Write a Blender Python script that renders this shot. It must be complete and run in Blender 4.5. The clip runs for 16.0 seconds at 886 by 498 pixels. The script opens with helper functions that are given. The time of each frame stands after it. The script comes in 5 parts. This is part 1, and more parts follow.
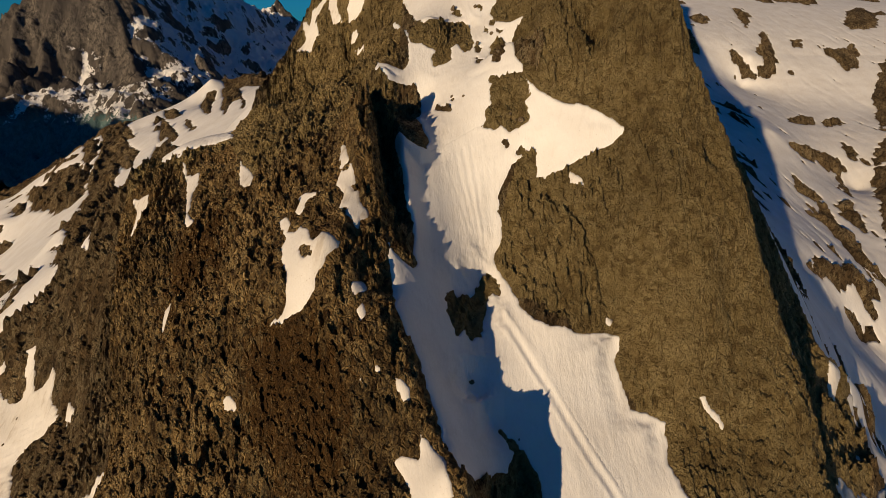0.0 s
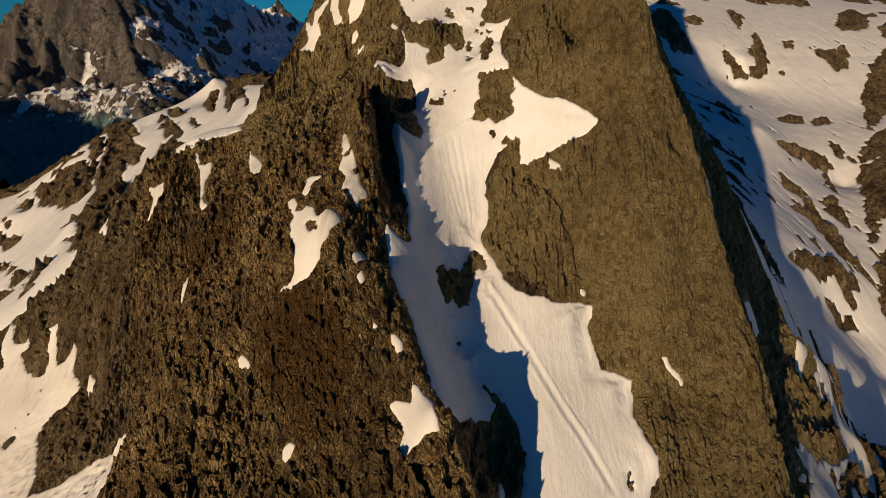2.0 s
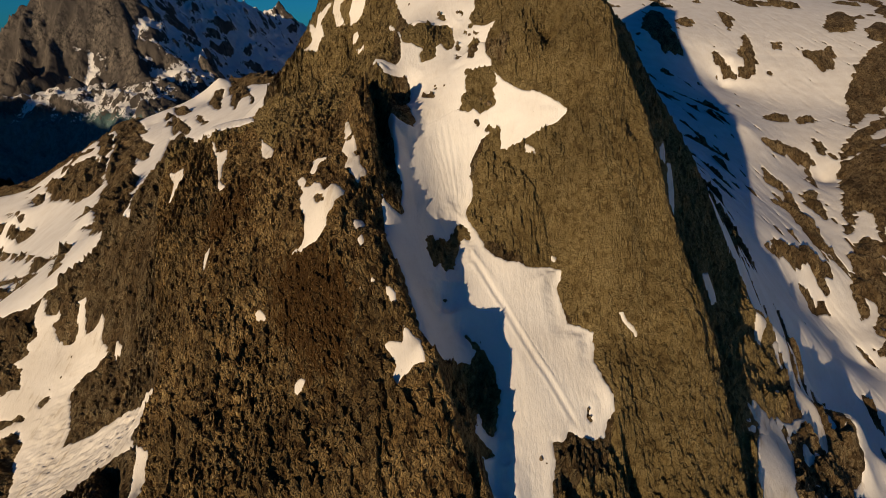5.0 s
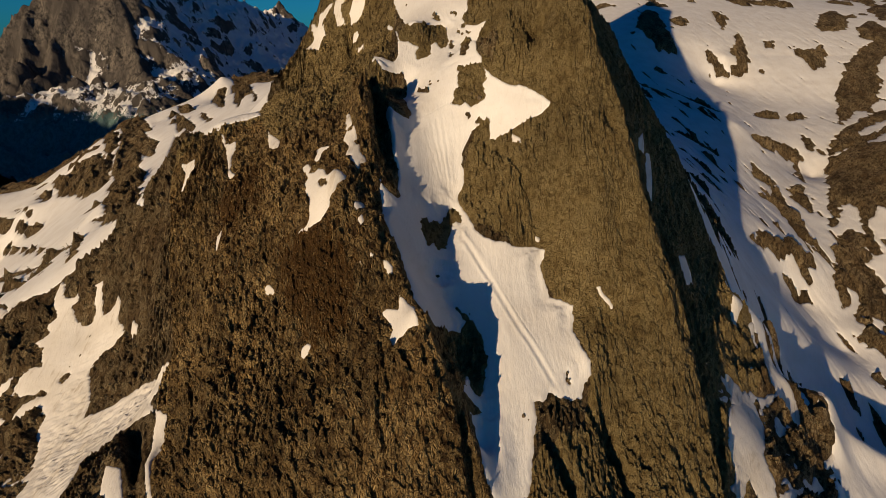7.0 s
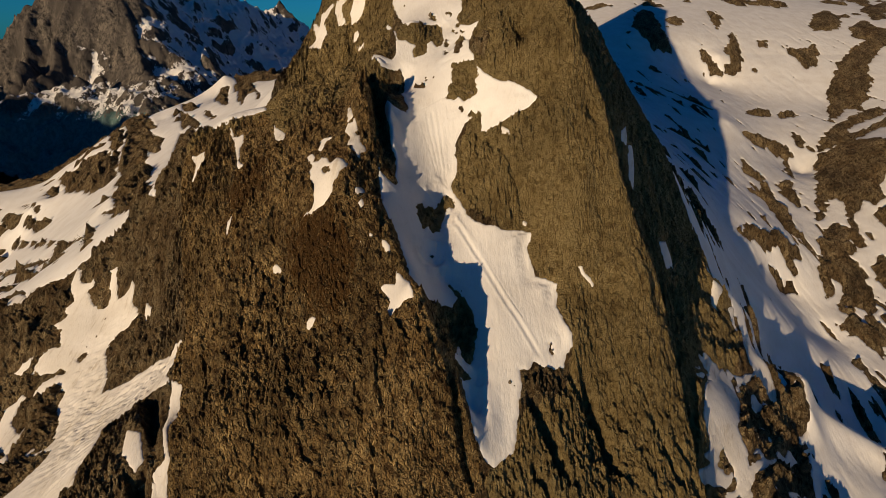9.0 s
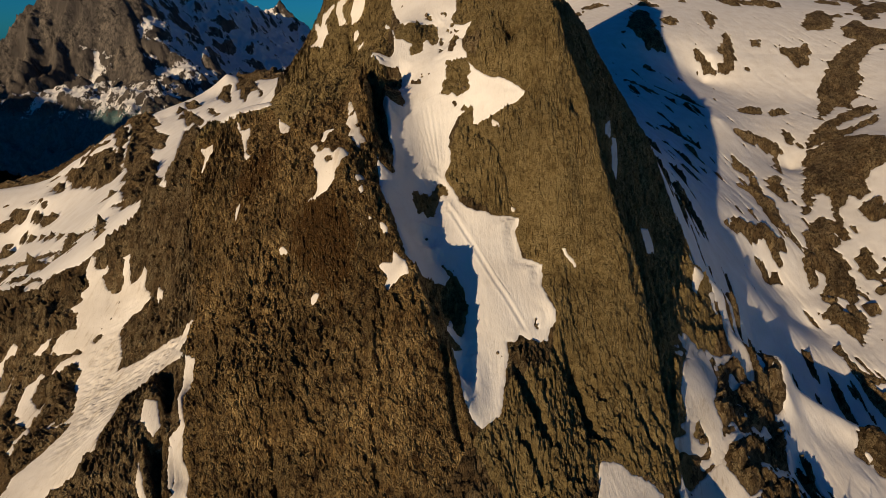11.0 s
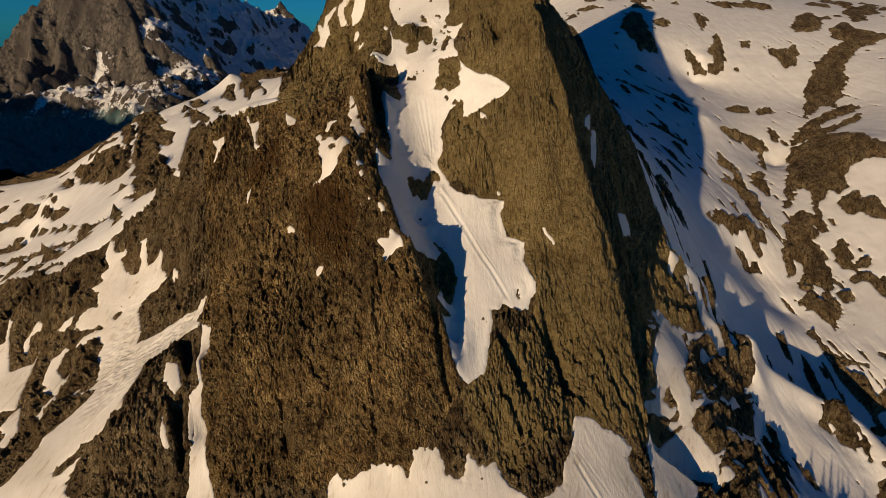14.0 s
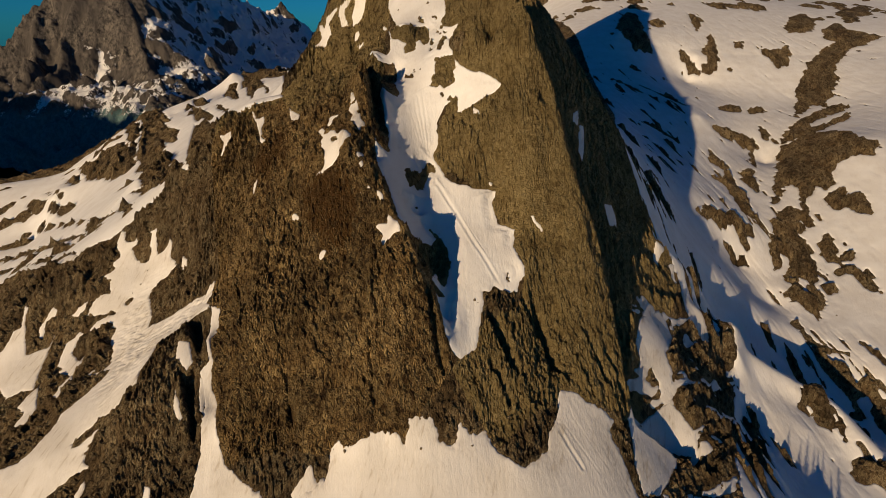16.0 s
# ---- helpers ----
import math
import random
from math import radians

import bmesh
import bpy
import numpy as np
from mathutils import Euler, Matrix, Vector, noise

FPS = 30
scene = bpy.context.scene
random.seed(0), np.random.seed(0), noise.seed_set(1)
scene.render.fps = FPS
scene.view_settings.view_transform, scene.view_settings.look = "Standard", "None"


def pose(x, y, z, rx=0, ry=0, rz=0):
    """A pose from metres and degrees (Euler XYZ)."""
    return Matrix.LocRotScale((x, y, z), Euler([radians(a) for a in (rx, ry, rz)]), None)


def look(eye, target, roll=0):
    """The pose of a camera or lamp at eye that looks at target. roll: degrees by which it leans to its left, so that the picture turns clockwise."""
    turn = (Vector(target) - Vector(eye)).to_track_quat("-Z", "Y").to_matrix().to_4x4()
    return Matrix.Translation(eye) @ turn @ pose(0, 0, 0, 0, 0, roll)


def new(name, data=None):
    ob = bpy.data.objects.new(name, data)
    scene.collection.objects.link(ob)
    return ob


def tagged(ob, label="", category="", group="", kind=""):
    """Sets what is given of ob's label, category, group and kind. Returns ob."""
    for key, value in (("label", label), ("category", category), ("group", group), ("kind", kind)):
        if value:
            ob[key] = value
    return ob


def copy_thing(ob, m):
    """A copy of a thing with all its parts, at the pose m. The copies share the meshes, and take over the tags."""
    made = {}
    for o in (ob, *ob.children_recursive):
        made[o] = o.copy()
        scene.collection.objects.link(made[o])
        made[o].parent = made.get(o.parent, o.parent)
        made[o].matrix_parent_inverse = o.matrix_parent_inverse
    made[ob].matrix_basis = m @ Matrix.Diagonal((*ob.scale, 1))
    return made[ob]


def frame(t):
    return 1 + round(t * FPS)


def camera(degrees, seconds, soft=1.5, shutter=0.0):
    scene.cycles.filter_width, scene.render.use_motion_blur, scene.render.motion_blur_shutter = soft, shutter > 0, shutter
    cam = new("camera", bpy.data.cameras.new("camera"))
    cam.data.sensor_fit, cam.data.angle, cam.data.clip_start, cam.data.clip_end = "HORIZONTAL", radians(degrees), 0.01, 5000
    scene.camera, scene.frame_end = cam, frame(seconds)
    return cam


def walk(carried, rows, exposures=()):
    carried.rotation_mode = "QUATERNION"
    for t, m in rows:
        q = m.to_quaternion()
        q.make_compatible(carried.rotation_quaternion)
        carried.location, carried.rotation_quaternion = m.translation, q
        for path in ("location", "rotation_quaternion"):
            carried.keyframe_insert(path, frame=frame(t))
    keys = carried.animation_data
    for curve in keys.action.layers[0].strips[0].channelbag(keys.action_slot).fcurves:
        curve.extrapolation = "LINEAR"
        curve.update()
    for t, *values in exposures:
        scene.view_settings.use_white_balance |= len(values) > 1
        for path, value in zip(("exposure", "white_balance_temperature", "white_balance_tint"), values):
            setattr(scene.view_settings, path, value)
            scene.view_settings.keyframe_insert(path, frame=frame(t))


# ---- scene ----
cam = camera(79.2, 16.0, soft=0.7)
METRES, EYE, TILT, LEAN, TURN = 130.0, 200.0, -22.4, 0.0, 0.0
ROWS = [
    (0.0, 0.0, 0.0, 0.0, 0.0, 0.0, -0.0),
    (0.5, 0.0047, -0.0312, -0.0128, -0.03, 0.02, -0.11),
    (1.0, 0.0094, -0.0597, -0.0244, -0.01, 0.05, -0.12),
    (1.5, 0.0135, -0.0885, -0.0364, -0.01, 0.07, -0.13),
    (2.0, 0.0177, -0.1146, -0.0471, -0.02, 0.06, -0.09),
    (2.5, 0.0221, -0.1431, -0.0587, -0.02, 0.08, -0.11),
    (3.0, 0.0264, -0.1718, -0.0703, -0.01, 0.1, -0.08),
    (3.5, 0.0312, -0.2027, -0.0833, -0.03, 0.12, -0.1),
    (4.0, 0.0357, -0.2313, -0.0949, -0.01, 0.16, -0.13),
    (6.5, 0.0578, -0.3723, -0.1527, -0.02, 0.2, -0.14),
    (7.0, 0.0626, -0.4033, -0.1653, 0.0, 0.13, -0.08),
    (7.5, 0.067, -0.4318, -0.1772, 0.01, 0.12, -0.1),
    (8.0, 0.0709, -0.4577, -0.1881, 0.01, 0.11, -0.05),
    (8.5, 0.0754, -0.4863, -0.1999, 0.01, 0.11, -0.07),
    (9.0, 0.0798, -0.5151, -0.2117, 0.03, 0.1, -0.08),
    (9.5, 0.084, -0.5435, -0.2237, 0.04, 0.03, -0.04),
    (10.0, 0.0888, -0.5724, -0.2354, 0.03, 0.04, -0.06),
    (12.5, 0.1097, -0.7153, -0.2944, 0.01, 0.14, -0.17),
    (13.0, 0.1139, -0.7439, -0.3059, 0.01, 0.19, -0.23),
    (13.5, 0.1185, -0.7751, -0.3188, -0.01, 0.21, -0.19),
    (14.0, 0.1227, -0.8012, -0.3297, -0.02, 0.16, -0.15),
    (14.5, 0.1266, -0.8297, -0.3416, -0.04, 0.17, -0.19),
    (15.0, 0.1309, -0.8583, -0.3531, -0.01, 0.19, -0.16),
    (15.5, 0.1354, -0.8871, -0.3649, -0.06, 0.19, -0.22),
    (16.0, 0.1396, -0.9157, -0.3767, -0.05, 0.19, -0.23),
]
walk(cam, [(t, pose(0, 0, EYE, TILT, LEAN, TURN) @ pose(METRES * x, METRES * y, METRES * z, 90 + pitch, roll, yaw)) for t, x, y, z, yaw, pitch, roll in ROWS])

# ---- light ----
SUN_ELEVATION, SUN_AZIMUTH = radians(10.8), radians(213.0)  # azimuth clockwise from +y
to_sun = Vector((math.sin(SUN_AZIMUTH) * math.cos(SUN_ELEVATION), math.cos(SUN_AZIMUTH) * math.cos(SUN_ELEVATION), math.sin(SUN_ELEVATION)))
sky_world = bpy.data.worlds.new("sky")
sky_world.use_nodes = True
scene.world = sky_world
sky = sky_world.node_tree.nodes.new("ShaderNodeTexSky")
sky.sky_type, sky.sun_disc = "NISHITA", False
sky.sun_elevation, sky.sun_rotation = SUN_ELEVATION, SUN_AZIMUTH
sky.altitude, sky.air_density, sky.dust_density, sky.ozone_density = 2400, 1.0, 0.4, 5.0
backdrop = sky_world.node_tree.nodes["Background"]
tint = sky_world.node_tree.nodes.new("ShaderNodeMix")  # thin clear mountain air: a deeper blue
tint.data_type, tint.blend_type, tint.inputs[0].default_value = "RGBA", "MULTIPLY", 1.0
tint.inputs[7].default_value = (0.14, 1.0, 1.34, 1)
sky_world.node_tree.links.new(sky.outputs[0], tint.inputs[6])
sky_world.node_tree.links.new(tint.outputs[2], backdrop.inputs[0])
backdrop.inputs[1].default_value = 0.037
sun = new("sun", bpy.data.lights.new("sun", "SUN"))
sun.data.energy, sun.data.angle, sun.data.color = 4.35, radians(0.53), (1.0, 0.745, 0.455)
sun.matrix_world = look(to_sun * 600, (0, 0, 0))

# ---- materials ----
def material(name):
    m = bpy.data.materials.new(name)
    m.use_nodes = True
    return m, m.node_tree, m.node_tree.nodes["Principled BSDF"]


def node(tree, kind, settings=None, **links):
    """A node with settings; links go by socket name (spaces as _), a socket or a value each."""
    n = tree.nodes.new(kind)
    for key, value in (settings or {}).items():
        setattr(n, key, value)
    for key, value in links.items():
        slot = n.inputs[int(key[1:])] if key[0] == "i" and key[1:].isdigit() else n.inputs[key.replace("_", " ")]
        if isinstance(value, bpy.types.NodeSocket):
            tree.links.new(value, slot)
        else:
            slot.default_value = value
    return n


def maths(tree, op, a, b=0.0):
    return node(tree, "ShaderNodeMath", {"operation": op}, i0=a, i1=b).outputs[0]


def blend(tree, amount, a, b):
    n = node(tree, "ShaderNodeMix", {"data_type": "RGBA"})
    for slot, value in ((n.inputs[0], amount), (n.inputs[6], a), (n.inputs[7], b)):
        if isinstance(value, bpy.types.NodeSocket):
            tree.links.new(value, slot)
        else:
            slot.default_value = value
    return n.outputs[2]


def span(tree, value, low, high):
    """0 at low, 1 at high."""
    return node(tree, "ShaderNodeMapRange", {"interpolation_type": "SMOOTHSTEP"}, Value=value, From_Min=low, From_Max=high).outputs[0]


def place(tree, scale, turn=(0, 0, 0)):
    """Places in metres, stretched down the fall line."""
    where = node(tree, "ShaderNodeTexCoord").outputs["Object"]
    return node(tree, "ShaderNodeMapping", {"vector_type": "TEXTURE"}, Vector=where, Rotation=turn, Scale=scale).outputs[0]


def rock_material(name, pale, mid, dark, turf, turf_share, lean, cracked, rugged, stretch, zones=(0.7, 1.35)):
    m, tree, shader = material(name)
    long_way = place(tree, (1, stretch, stretch), (0, 0, lean))
    square = place(tree, (1, 1, 1))
    warp = node(tree, "ShaderNodeTexNoise", Vector=square, Scale=0.3, Detail=3.0).outputs["Color"]
    bent = node(tree, "ShaderNodeVectorMath", {"operation": "MULTIPLY_ADD"}, i0=warp, i1=(2.4, 2.4, 2.4), i2=long_way).outputs[0]
    broad = node(tree, "ShaderNodeAttribute", {"attribute_name": "growth"}).outputs["Fac"]
    patchy = node(tree, "ShaderNodeTexNoise", Vector=long_way, Scale=0.11, Detail=4.0, Roughness=0.6).outputs["Fac"]
    streak = node(tree, "ShaderNodeTexNoise", Vector=bent, Scale=0.5, Detail=6.0, Roughness=0.62).outputs["Fac"]
    grain = node(tree, "ShaderNodeTexNoise", Vector=bent, Scale=2.2, Detail=6.0, Roughness=0.75).outputs["Fac"]
    block = node(tree, "ShaderNodeTexVoronoi", Vector=bent, Scale=0.8)
    tone = node(tree, "ShaderNodeSeparateColor", Color=block.outputs["Color"]).outputs[0]
    crack = node(tree, "ShaderNodeTexVoronoi", {"feature": "DISTANCE_TO_EDGE"}, Vector=bent, Scale=0.75).outputs[0]
    colour = blend(tree, span(tree, streak, 0.42, 0.54), dark, mid)
    light = maths(tree, "MULTIPLY", span(tree, tone, 0.2, 0.6), span(tree, grain, 0.43, 0.53))
    light = maths(tree, "MULTIPLY", light, span(tree, patchy, 0.36, 0.54))
    colour = blend(tree, light, colour, pale)
    zone = node(tree, "ShaderNodeTexNoise", Vector=long_way, Scale=0.045, Detail=4.0, Roughness=0.55, Distortion=0.8).outputs["Fac"]
    shift = node(tree, "ShaderNodeMapRange", Value=zone, From_Min=0.36, From_Max=0.64, To_Min=zones[0], To_Max=zones[1]).outputs[0]
    colour = node(tree, "ShaderNodeVectorMath", {"operation": "SCALE"}, Vector=colour, Scale=shift).outputs[0]
    up = node(tree, "ShaderNodeSeparateXYZ", Vector=node(tree, "ShaderNodeNewGeometry").outputs["True Normal"]).outputs[2]
    grown = maths(tree, "ADD", maths(tree, "MULTIPLY", broad, 1.7), maths(tree, "MULTIPLY", up, 0.3))
    grown = maths(tree, "ADD", grown, maths(tree, "MULTIPLY", streak, 0.55))
    grown = span(tree, grown, 1.56 - turf_share, 1.70 - turf_share)
    tufts = maths(tree, "MULTIPLY", grown, maths(tree, "SUBTRACT", 1.0, maths(tree, "MULTIPLY", span(tree, grain, 0.52, 0.62), 0.7)))
    growth = blend(tree, span(tree, streak, 0.4, 0.6), turf, tuple(1.45 * c for c in turf[:3]) + (1,))
    colour = blend(tree, tufts, colour, growth)
    tree.links.new(colour, shader.inputs["Base Color"])
    shader.inputs["Roughness"].default_value = 0.92
    shader.inputs["Specular IOR Level"].default_value = 0.15
    height = maths(tree, "MULTIPLY", span(tree, crack, 0.0, 0.22), cracked)
    height = maths(tree, "ADD", height, maths(tree, "MULTIPLY", grain, 1.3))
    height = maths(tree, "ADD", height, maths(tree, "MULTIPLY", streak, 1.1))
    height = maths(tree, "ADD", height, maths(tree, "MULTIPLY", tone, 0.45))
    firm = maths(tree, "SUBTRACT", 1.0, maths(tree, "MULTIPLY", grown, 0.2))
    bump = node(tree, "ShaderNodeBump", Height=height, Strength=firm, Distance=rugged)
    tree.links.new(bump.outputs[0], shader.inputs["Normal"])
    return m


peak_rock = rock_material("olive_slab_rock", (0.34, 0.262, 0.125, 1), (0.25, 0.184, 0.08, 1), (0.155, 0.108, 0.044, 1), (0.10, 0.062, 0.022, 1), 0.0, 0.5, 0.3, 1.6, 1.25, (0.86, 1.14))
buttress_rock = rock_material("broken_brown_rock", (0.43, 0.305, 0.138, 1), (0.235, 0.15, 0.060, 1), (0.066, 0.036, 0.013, 1), (0.060, 0.030, 0.008, 1), 0.12, 0.1, 0.8, 3.2, 1.4, (0.78, 1.5))
ground_rock = rock_material("mountain_rock", (0.35, 0.27, 0.15, 1), (0.165, 0.11, 0.054, 1), (0.065, 0.042, 0.02, 1), (0.065, 0.037, 0.015, 1), 0.05, -0.5, 0.3, 2.8, 1.9)

crag_rock = rock_material("grey_crag_rock", (0.37, 0.33, 0.265, 1), (0.25, 0.215, 0.165, 1), (0.135, 0.115, 0.088, 1), (0.14, 0.11, 0.075, 1), -0.08, 0.3, 0.3, 2.4, 2.2)
crest_rock = rock_material("olive_crest_rock", (0.43, 0.325, 0.15, 1), (0.275, 0.20, 0.085, 1), (0.10, 0.066, 0.026, 1), (0.095, 0.058, 0.02, 1), -0.06, 0.1, 0.6, 2.6, 1.5, (0.85, 1.45))


def snow_material(name, fresh, worn, dirt, clean):
    m, tree, shader = material(name)
    square = place(tree, (1, 1, 1))
    broad = node(tree, "ShaderNodeTexNoise", Vector=square, Scale=0.06, Detail=5.0).outputs["Fac"]
    fine = node(tree, "ShaderNodeTexNoise", Vector=place(tree, (1, 3, 3)), Scale=0.9, Detail=6.0, Roughness=0.65).outputs["Fac"]
    specks = node(tree, "ShaderNodeTexNoise", Vector=square, Scale=3.5, Detail=3.0).outputs["Fac"]
    colour = blend(tree, span(tree, broad, 0.3, 0.7), fresh, worn)
    trail = node(tree, "ShaderNodeTexNoise", Vector=place(tree, (1, 4.5, 4.5), (0, 0, -0.35)), Scale=0.5, Detail=5.0, Roughness=0.6).outputs["Fac"]
    soiled = maths(tree, "MULTIPLY", span(tree, trail, 0.52, 0.68), span(tree, broad, 0.42, 0.6))
    colour = blend(tree, maths(tree, "MULTIPLY", soiled, dirt), colour, (0.36, 0.29, 0.21, 1))
    colour = blend(tree, span(tree, specks, clean, clean + 0.07), colour, (0.40, 0.34, 0.27, 1))
    tree.links.new(colour, shader.inputs["Base Color"])
    shader.inputs["Roughness"].default_value = 0.7
    shader.inputs["Specular IOR Level"].default_value = 0.3
    bump = node(tree, "ShaderNodeBump", Height=fine, Strength=0.8, Distance=0.25)
    tree.links.new(bump.outputs[0], shader.inputs["Normal"])
    return m


snow = snow_material("old_snow", (0.82, 0.805, 0.785, 1), (0.75, 0.725, 0.695, 1), 0.1, 0.70)
dirty_snow = snow_material("slide_snow", (0.77, 0.735, 0.69, 1), (0.66, 0.62, 0.565, 1), 0.55, 0.66)


def range_material(name, snow_line, snow_share, tree_line):
    """Far mountains: grey-brown rock, snow on the gentler ground, forest in a painted blue haze low down."""
    m, tree, shader = material(name)
    square = place(tree, (1, 1, 1))
    geometry = node(tree, "ShaderNodeNewGeometry")
    up = node(tree, "ShaderNodeSeparateXYZ", Vector=geometry.outputs["Normal"]).outputs[2]
    level = node(tree, "ShaderNodeSeparateXYZ", Vector=geometry.outputs["Position"]).outputs[2]
    broad = node(tree, "ShaderNodeTexNoise", Vector=square, Scale=0.006, Detail=6.0, Roughness=0.6).outputs["Fac"]
    fine = node(tree, "ShaderNodeTexNoise", Vector=place(tree, (1, 1, 2.5)), Scale=0.045, Detail=8.0, Roughness=0.7).outputs["Fac"]
    stone = blend(tree, span(tree, fine, 0.35, 0.65), (0.15, 0.15, 0.16, 1), (0.32, 0.30, 0.285, 1))
    lying = maths(tree, "ADD", maths(tree, "MULTIPLY", up, 1.9), maths(tree, "MULTIPLY", fine, 1.5))
    lying = maths(tree, "ADD", lying, maths(tree, "MULTIPLY", broad, 0.8))
    lying = maths(tree, "ADD", lying, maths(tree, "MULTIPLY", span(tree, level, snow_line - 220, snow_line + 120), 0.35))
    colour = blend(tree, span(tree, lying, 2.58 - snow_share, 2.62 - snow_share), stone, (0.82, 0.82, 0.84, 1))
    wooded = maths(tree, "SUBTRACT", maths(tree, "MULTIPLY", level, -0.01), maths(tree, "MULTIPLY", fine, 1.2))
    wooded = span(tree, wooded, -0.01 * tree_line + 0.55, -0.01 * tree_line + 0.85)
    # valley haze mixed into the forest colour: paler and bluer than bare foliage
    hazy_wood = blend(tree, span(tree, fine, 0.4, 0.6), (0.13, 0.22, 0.25, 1), (0.20, 0.31, 0.34, 1))
    colour = blend(tree, wooded, colour, hazy_wood)
    tree.links.new(colour, shader.inputs["Base Color"])
    shader.inputs["Roughness"].default_value = 0.95
    shader.inputs["Specular IOR Level"].default_value = 0.1
    bump = node(tree, "ShaderNodeBump", Height=fine, Strength=1.0, Distance=14.0)
    tree.links.new(bump.outputs[0], shader.inputs["Normal"])
    return m


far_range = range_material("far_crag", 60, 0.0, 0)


def massif_material(name, tree_line):
    """Dark far rock with crisp snow where it lies, and haze-tinted forest below the tree line."""
    m, tree, shader = material(name)
    level = node(tree, "ShaderNodeSeparateXYZ", Vector=node(tree, "ShaderNodeNewGeometry").outputs["Position"]).outputs[2]
    fine = node(tree, "ShaderNodeTexNoise", Vector=place(tree, (1, 1, 2.0)), Scale=0.09, Detail=8.0, Roughness=0.72).outputs["Fac"]
    tone = node(tree, "ShaderNodeTexNoise", Vector=place(tree, (1, 1, 3.0)), Scale=0.012, Detail=5.0).outputs["Fac"]
    colour = blend(tree, span(tree, fine, 0.36, 0.64), (0.04, 0.038, 0.036, 1), (0.20, 0.172, 0.145, 1))
    colour = blend(tree, span(tree, tone, 0.4, 0.62), colour, (0.085, 0.075, 0.068, 1))
    lying = node(tree, "ShaderNodeAttribute", {"attribute_name": "lying"}).outputs["Fac"]
    lying = maths(tree, "ADD", lying, maths(tree, "MULTIPLY", maths(tree, "SUBTRACT", fine, 0.5), 1.3))
    colour = blend(tree, span(tree, lying, 0.33, 0.39), colour, (0.82, 0.81, 0.80, 1))
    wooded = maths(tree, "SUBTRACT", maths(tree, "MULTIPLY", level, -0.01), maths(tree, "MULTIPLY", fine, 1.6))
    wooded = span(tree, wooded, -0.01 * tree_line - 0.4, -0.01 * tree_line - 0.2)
    # teal of the distant air painted into the forest's base colour
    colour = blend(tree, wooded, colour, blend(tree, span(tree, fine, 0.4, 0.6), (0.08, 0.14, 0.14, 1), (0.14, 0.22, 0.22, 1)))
    tree.links.new(colour, shader.inputs["Base Color"])
    shader.inputs["Roughness"].default_value = 0.95
    shader.inputs["Specular IOR Level"].default_value = 0.1
    bump = node(tree, "ShaderNodeBump", Height=fine, Strength=1.0, Distance=9.0)
    tree.links.new(bump.outputs[0], shader.inputs["Normal"])
    return m


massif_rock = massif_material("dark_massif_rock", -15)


def plain_material(name, a, b, scale, rough=0.9, depth=0.05):
    m, tree, shader = material(name)
    grain = node(tree, "ShaderNodeTexNoise", Vector=place(tree, (1, 1, 1)), Scale=scale, Detail=6.0, Roughness=0.65).outputs["Fac"]
    tree.links.new(blend(tree, span(tree, grain, 0.35, 0.65), a, b), shader.inputs["Base Color"])
    shader.inputs["Roughness"].default_value = rough
    tree.links.new(node(tree, "ShaderNodeBump", Height=grain, Strength=0.8, Distance=depth).outputs[0], shader.inputs["Normal"])
    return m


stone = plain_material("loose_stone", (0.06, 0.042, 0.025, 1), (0.19, 0.14, 0.08, 1), 2.5, 0.9, 0.15)
bark = plain_material("grey_bark", (0.07, 0.05, 0.035, 1), (0.15, 0.115, 0.085, 1), 8.0)
needles = plain_material("dark_needles", (0.018, 0.032, 0.014, 1), (0.05, 0.075, 0.03, 1), 3.0)
scrub_leaf = plain_material("dry_scrub", (0.03, 0.028, 0.012, 1), (0.075, 0.06, 0.025, 1), 2.0)
# ---- the lie of the land ----
# Spot heights (x, y, z) along the foot, shelves and crest of each rock form.
BUTTRESS = [(-99, 41, 44), (-82, 38, 44), (-65, 37, 45), (-45, 31, 52), (-24, 31, 55), (-3, 30, 61), (6, 31, 65),
            (-65, 44, 61), (-50, 45, 60), (-32, 37, 70), (-16, 36, 73), (0, 34, 75), (16, 40, 75),
            (-65, 61, 88), (-49, 58, 90), (-33, 54, 93), (-16, 49, 96), (-1, 47, 97), (11, 46, 92),
            (-84, 96, 92), (-62, 80, 102), (-43, 75, 104), (-25, 68, 107), (-11, 58, 113), (2, 56, 114)]
BUTTRESS_TOP = [(-101, 137, 101), (-65, 98, 117), (-47, 94, 119), (-26, 81, 125), (-13, 78, 126), (-7, 77, 128),
                (-95, 143, 130), (-74, 124, 129), (-64, 124, 136), (-44, 107, 140), (-36, 99, 142), (-24, 93, 145),
                (-13, 90, 146), (-7, 82, 138), (-109, 183, 142), (-87, 178, 153), (-62, 165, 158), (-47, 135, 154),
                (-25, 104, 160), (-19, 113, 160), (-58, 242, 159), (-44, 297, 171), (-72, 408, 198),
                (-103, 417, 169), (-130, 434, 151), (-95, 192, 160), (-118, 197, 147), (-66, 185, 166)]
